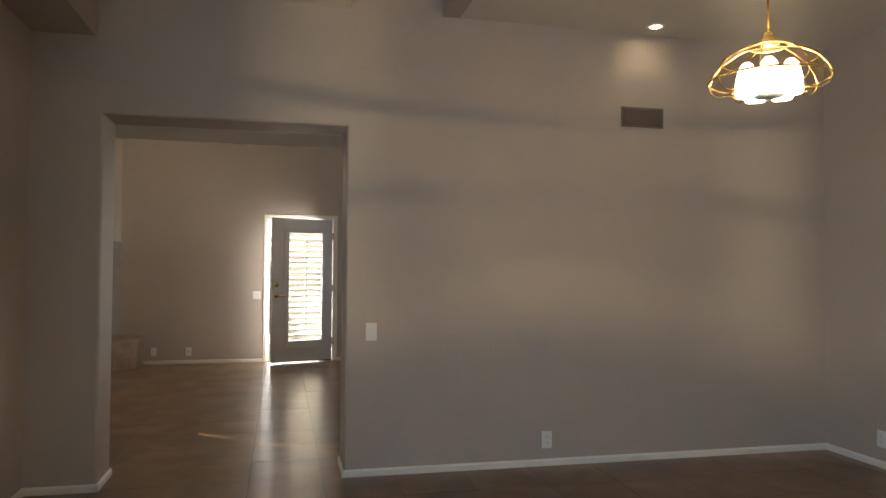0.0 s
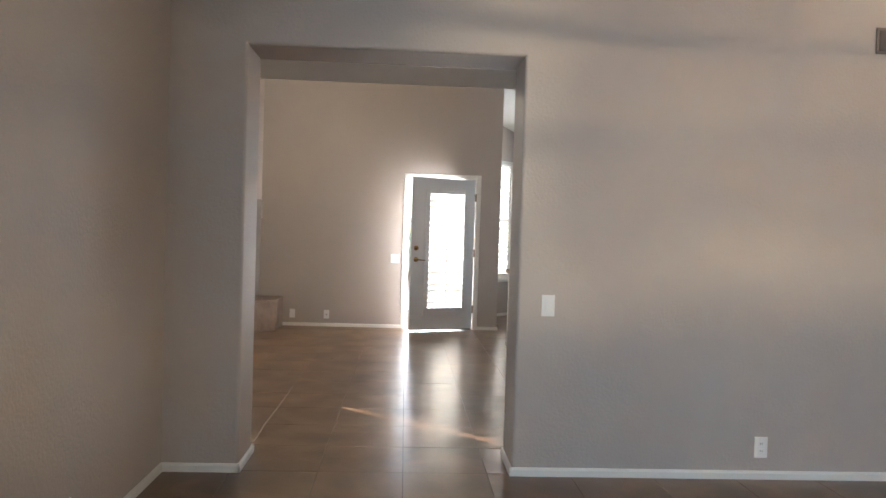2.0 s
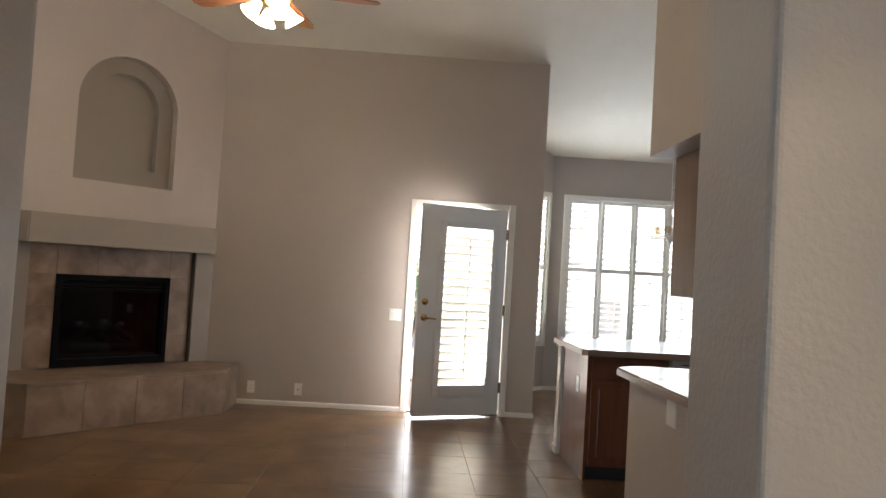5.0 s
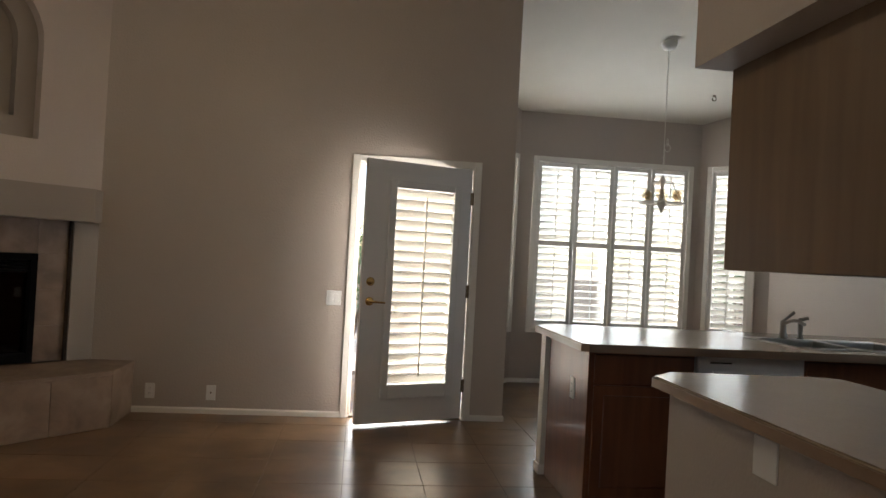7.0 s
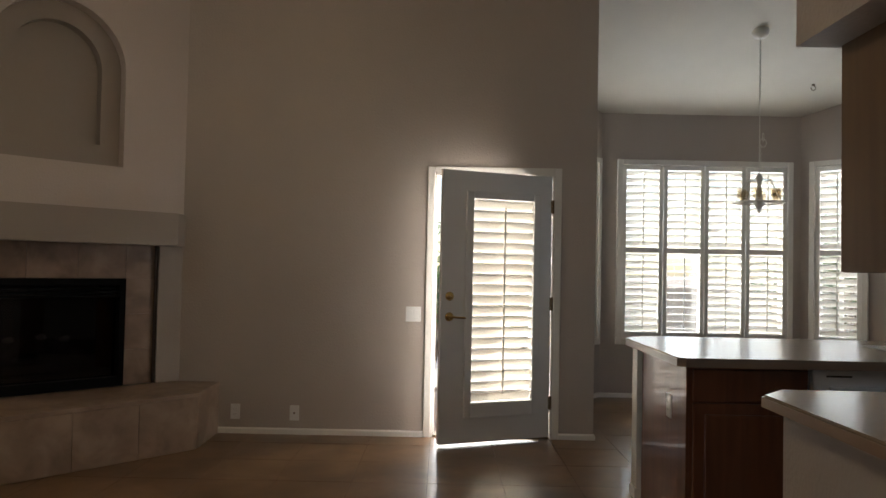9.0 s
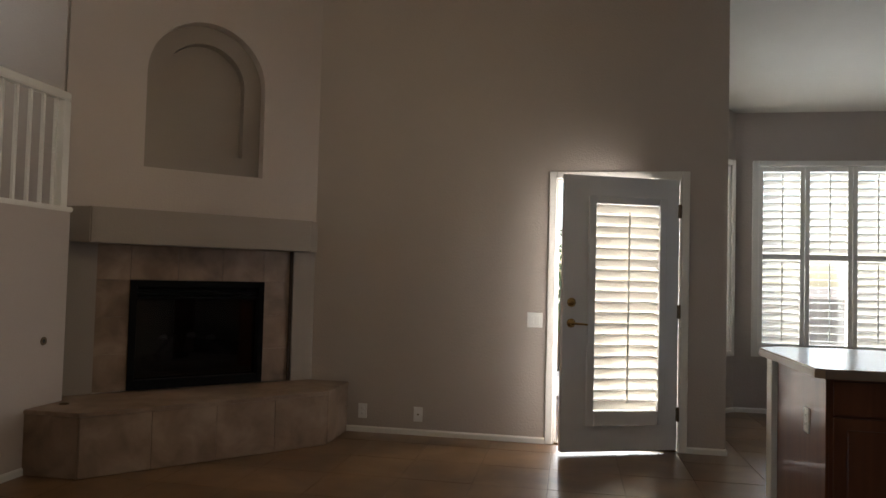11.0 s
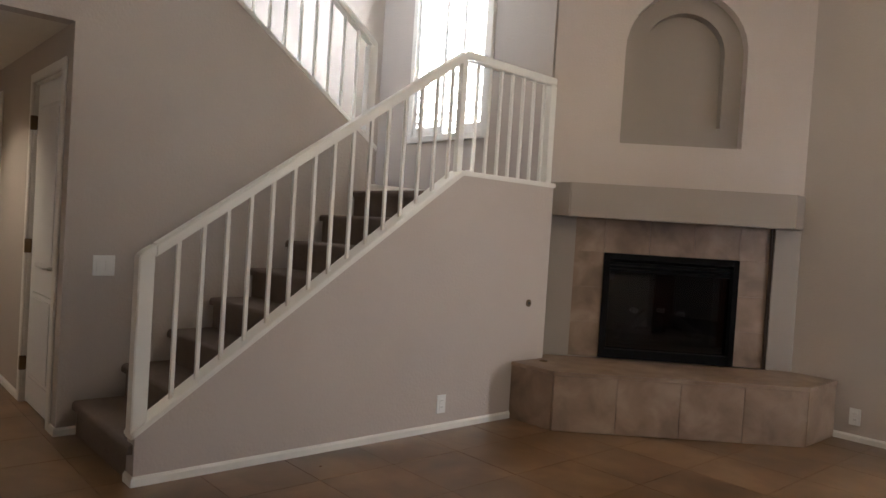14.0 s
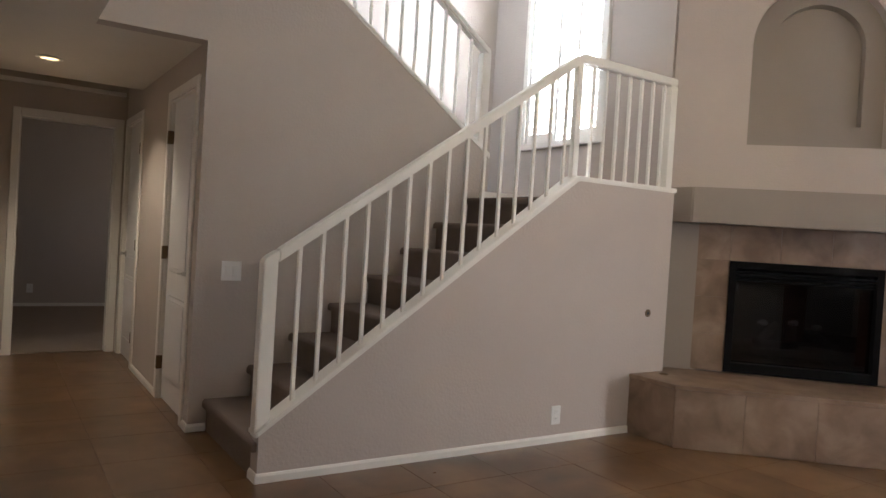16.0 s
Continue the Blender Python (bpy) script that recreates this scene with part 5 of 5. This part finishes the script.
hook = thing("ceiling_hook", pose(3.664, 11.30, vault(11.30)), "small metal hook in the nook ceiling", "hook")
part("plate", rod(bmesh.new(), (0, 0, 0.012), (0, 0, -0.008), 0.016, 12), BRONZE, hook)
bm = bmesh.new()
pts = [Vector((0.022 * math.sin(math.tau * k / 10), 0, -0.032 + 0.022 * math.cos(math.tau * k / 10))) for k in range(9)]
for a, b in zip(pts, pts[1:]):
    rod(bm, a, b, 0.004, 6)
part("hook", bm, BRONZE, hook)
key = thing("gas_key", pose(-2.96, 8.49, 0.392), "small dark key valve set in the hearth top", "valve")
bm = bmesh.new()
lathe(bm, [(0.0, 0.0), (0.03, 0.0), (0.03, 0.004), (0.02, 0.008), (0.008, 0.01), (0.0, 0.01)], 16)
part("escutcheon", bm, BRONZE, key)

# ---- outside ----
structure("ground", block(-400, 400, -400, 400, -0.6, -0.16), EARTH, "pale desert gravel ground", "ground")
structure("patio", block(-5, 7, 10.17, 15.5, -0.16, -0.03), PATIO, "sunlit concrete patio slab", "patio")
structure("garden_wall", block(-14, 14, 19.0, 19.2, -0.16, 1.0), STUCCO, "tan stucco garden wall", "garden wall")
structure("roof", block(-11, 4.9, 3.0, 8.6, 6.1, 6.25), STUCCO, "tan roof deck closing the house", "roof")
structure("roof_front", block(-1.6, 4.9, -2.6, 4.1, 3.95, 4.1), STUCCO, "tan flat roof over the front room", "roof")


def leaf_mesh(seed, count, size, spread):
    rnd = random.Random(seed)
    verts, faces = [], []
    for _ in range(count):
        d = Vector((rnd.gauss(0, 1), rnd.gauss(0, 1), rnd.gauss(0, 0.8)))
        d = d.normalized() * rnd.random() ** 0.45
        p = Vector((d.x * spread[0], d.y * spread[1], d.z * spread[2])) * (0.8 + 0.45 * noise.noise(d * 2.3 + Vector((seed, 0, 0))))
        u = Vector((rnd.gauss(0, 1), rnd.gauss(0, 1), rnd.gauss(0, 1))).normalized()
        v = u.orthogonal().normalized()
        s = size * rnd.uniform(0.6, 1.3)
        n = len(verts)
        verts += [p - u * s, p + v * s * 0.38, p + u * s, p - v * s * 0.38]
        faces.append((n, n + 1, n + 2, n + 3))
    me = bpy.data.meshes.new("crown")
    me.from_pydata([tuple(v) for v in verts], [], faces)
    me.materials.append(LEAF)
    return me


def shrub(x, y, h, seed, label):
    t = thing("shrub", pose(x, y, -0.16), label, "shrub", group="garden shrubs")
    bm = bmesh.new()
    rnd = random.Random(seed)
    for k in range(6):
        a = rnd.random() * math.tau
        r = rnd.uniform(0.2, 0.45) * h * 0.4
        rod(bm, (0, 0, 0), (r * math.cos(a), r * math.sin(a), h * rnd.uniform(0.45, 0.75)), 0.03, 7, 0.008)
    part("trunk", bm, BARK, t)
    ob = shared("crown", leaf_mesh(seed, 1500, 0.05, (h * 0.42, h * 0.42, h * 0.40)), t, pose(0, 0, h * 0.58))
    return t


for k, (x, y, h) in enumerate(((0.0, 14.6, 2.3), (-2.3, 16.4, 2.8), (1.6, 17.4, 1.3), (6.0, 16.0, 2.6), (7.4, 17.2, 3.1), (-4.6, 17.2, 2.6))):
    shrub(x, y, h, 11 + k, "leafy green garden shrub past the patio")

# ---- floor tiles, laid last ----
T = 0.457
tile_me = mesh_of("tile", block(-T / 2 + 0.0013, T / 2 - 0.0013, -T / 2 + 0.0013, T / 2 - 0.0013, -0.010, 0.0, bevel=0.0004, segments=1), FLOOR_TILE)
cols = [(0.06 + T / 2) + T * i for i in range(-16, 10)]
rows_y = [(6.985 + T / 2) + T * j for j in range(-21, 11)]
turns = random.Random(5)
verts, faces = [], []
h = T / 2 - 0.0013
for x in cols:
    for y in rows_y:
        if x - T / 2 < -6.9 or x + T / 2 > 4.7 or y + T / 2 > 12.2 or y - T / 2 < -2.6:
            continue
        if x < -1.6 and y < 4.3:
            continue
        if x < -3.4 and not (4.3 < y < 6.1):
            continue
        if x > WALL_END + 0.2 and 4.9 < y < 9.5 and x > 2.3:
            continue
        if -3.1 < x < 1.7 and 2.3 < y < 10.0:
            shared("tile", tile_me, floor, pose(x, y, turns.uniform(-0.0004, 0.0004), 0, 0, 90 * turns.randrange(4)))
        else:
            n = len(verts)
            b = 0.0004
            verts += [(x + sx * h, y + sy * h, -b) for sx, sy in ((-1, -1), (1, -1), (1, 1), (-1, 1))]
            verts += [(x + sx * (h - b), y + sy * (h - b), 0.0) for sx, sy in ((-1, -1), (1, -1), (1, 1), (-1, 1))]
            verts += [(x + sx * h, y + sy * h, -0.008) for sx, sy in ((-1, -1), (1, -1), (1, 1), (-1, 1))]
            faces.append((n + 4, n + 5, n + 6, n + 7))
            for i in range(4):
                j = (i + 1) % 4
                faces.append((n + i, n + j, n + 4 + j, n + 4 + i))
                faces.append((n + 8 + i, n + 8 + j, n + j, n + i))
me = bpy.data.meshes.new("floor_tiles")
me.from_pydata(verts, [], faces)
me.materials.append(FLOOR_TILE)
far = new("floor_tiles", me)
far.parent = floor
tagged(far, "brown floor tiles of the outer rooms", kind="stuff")
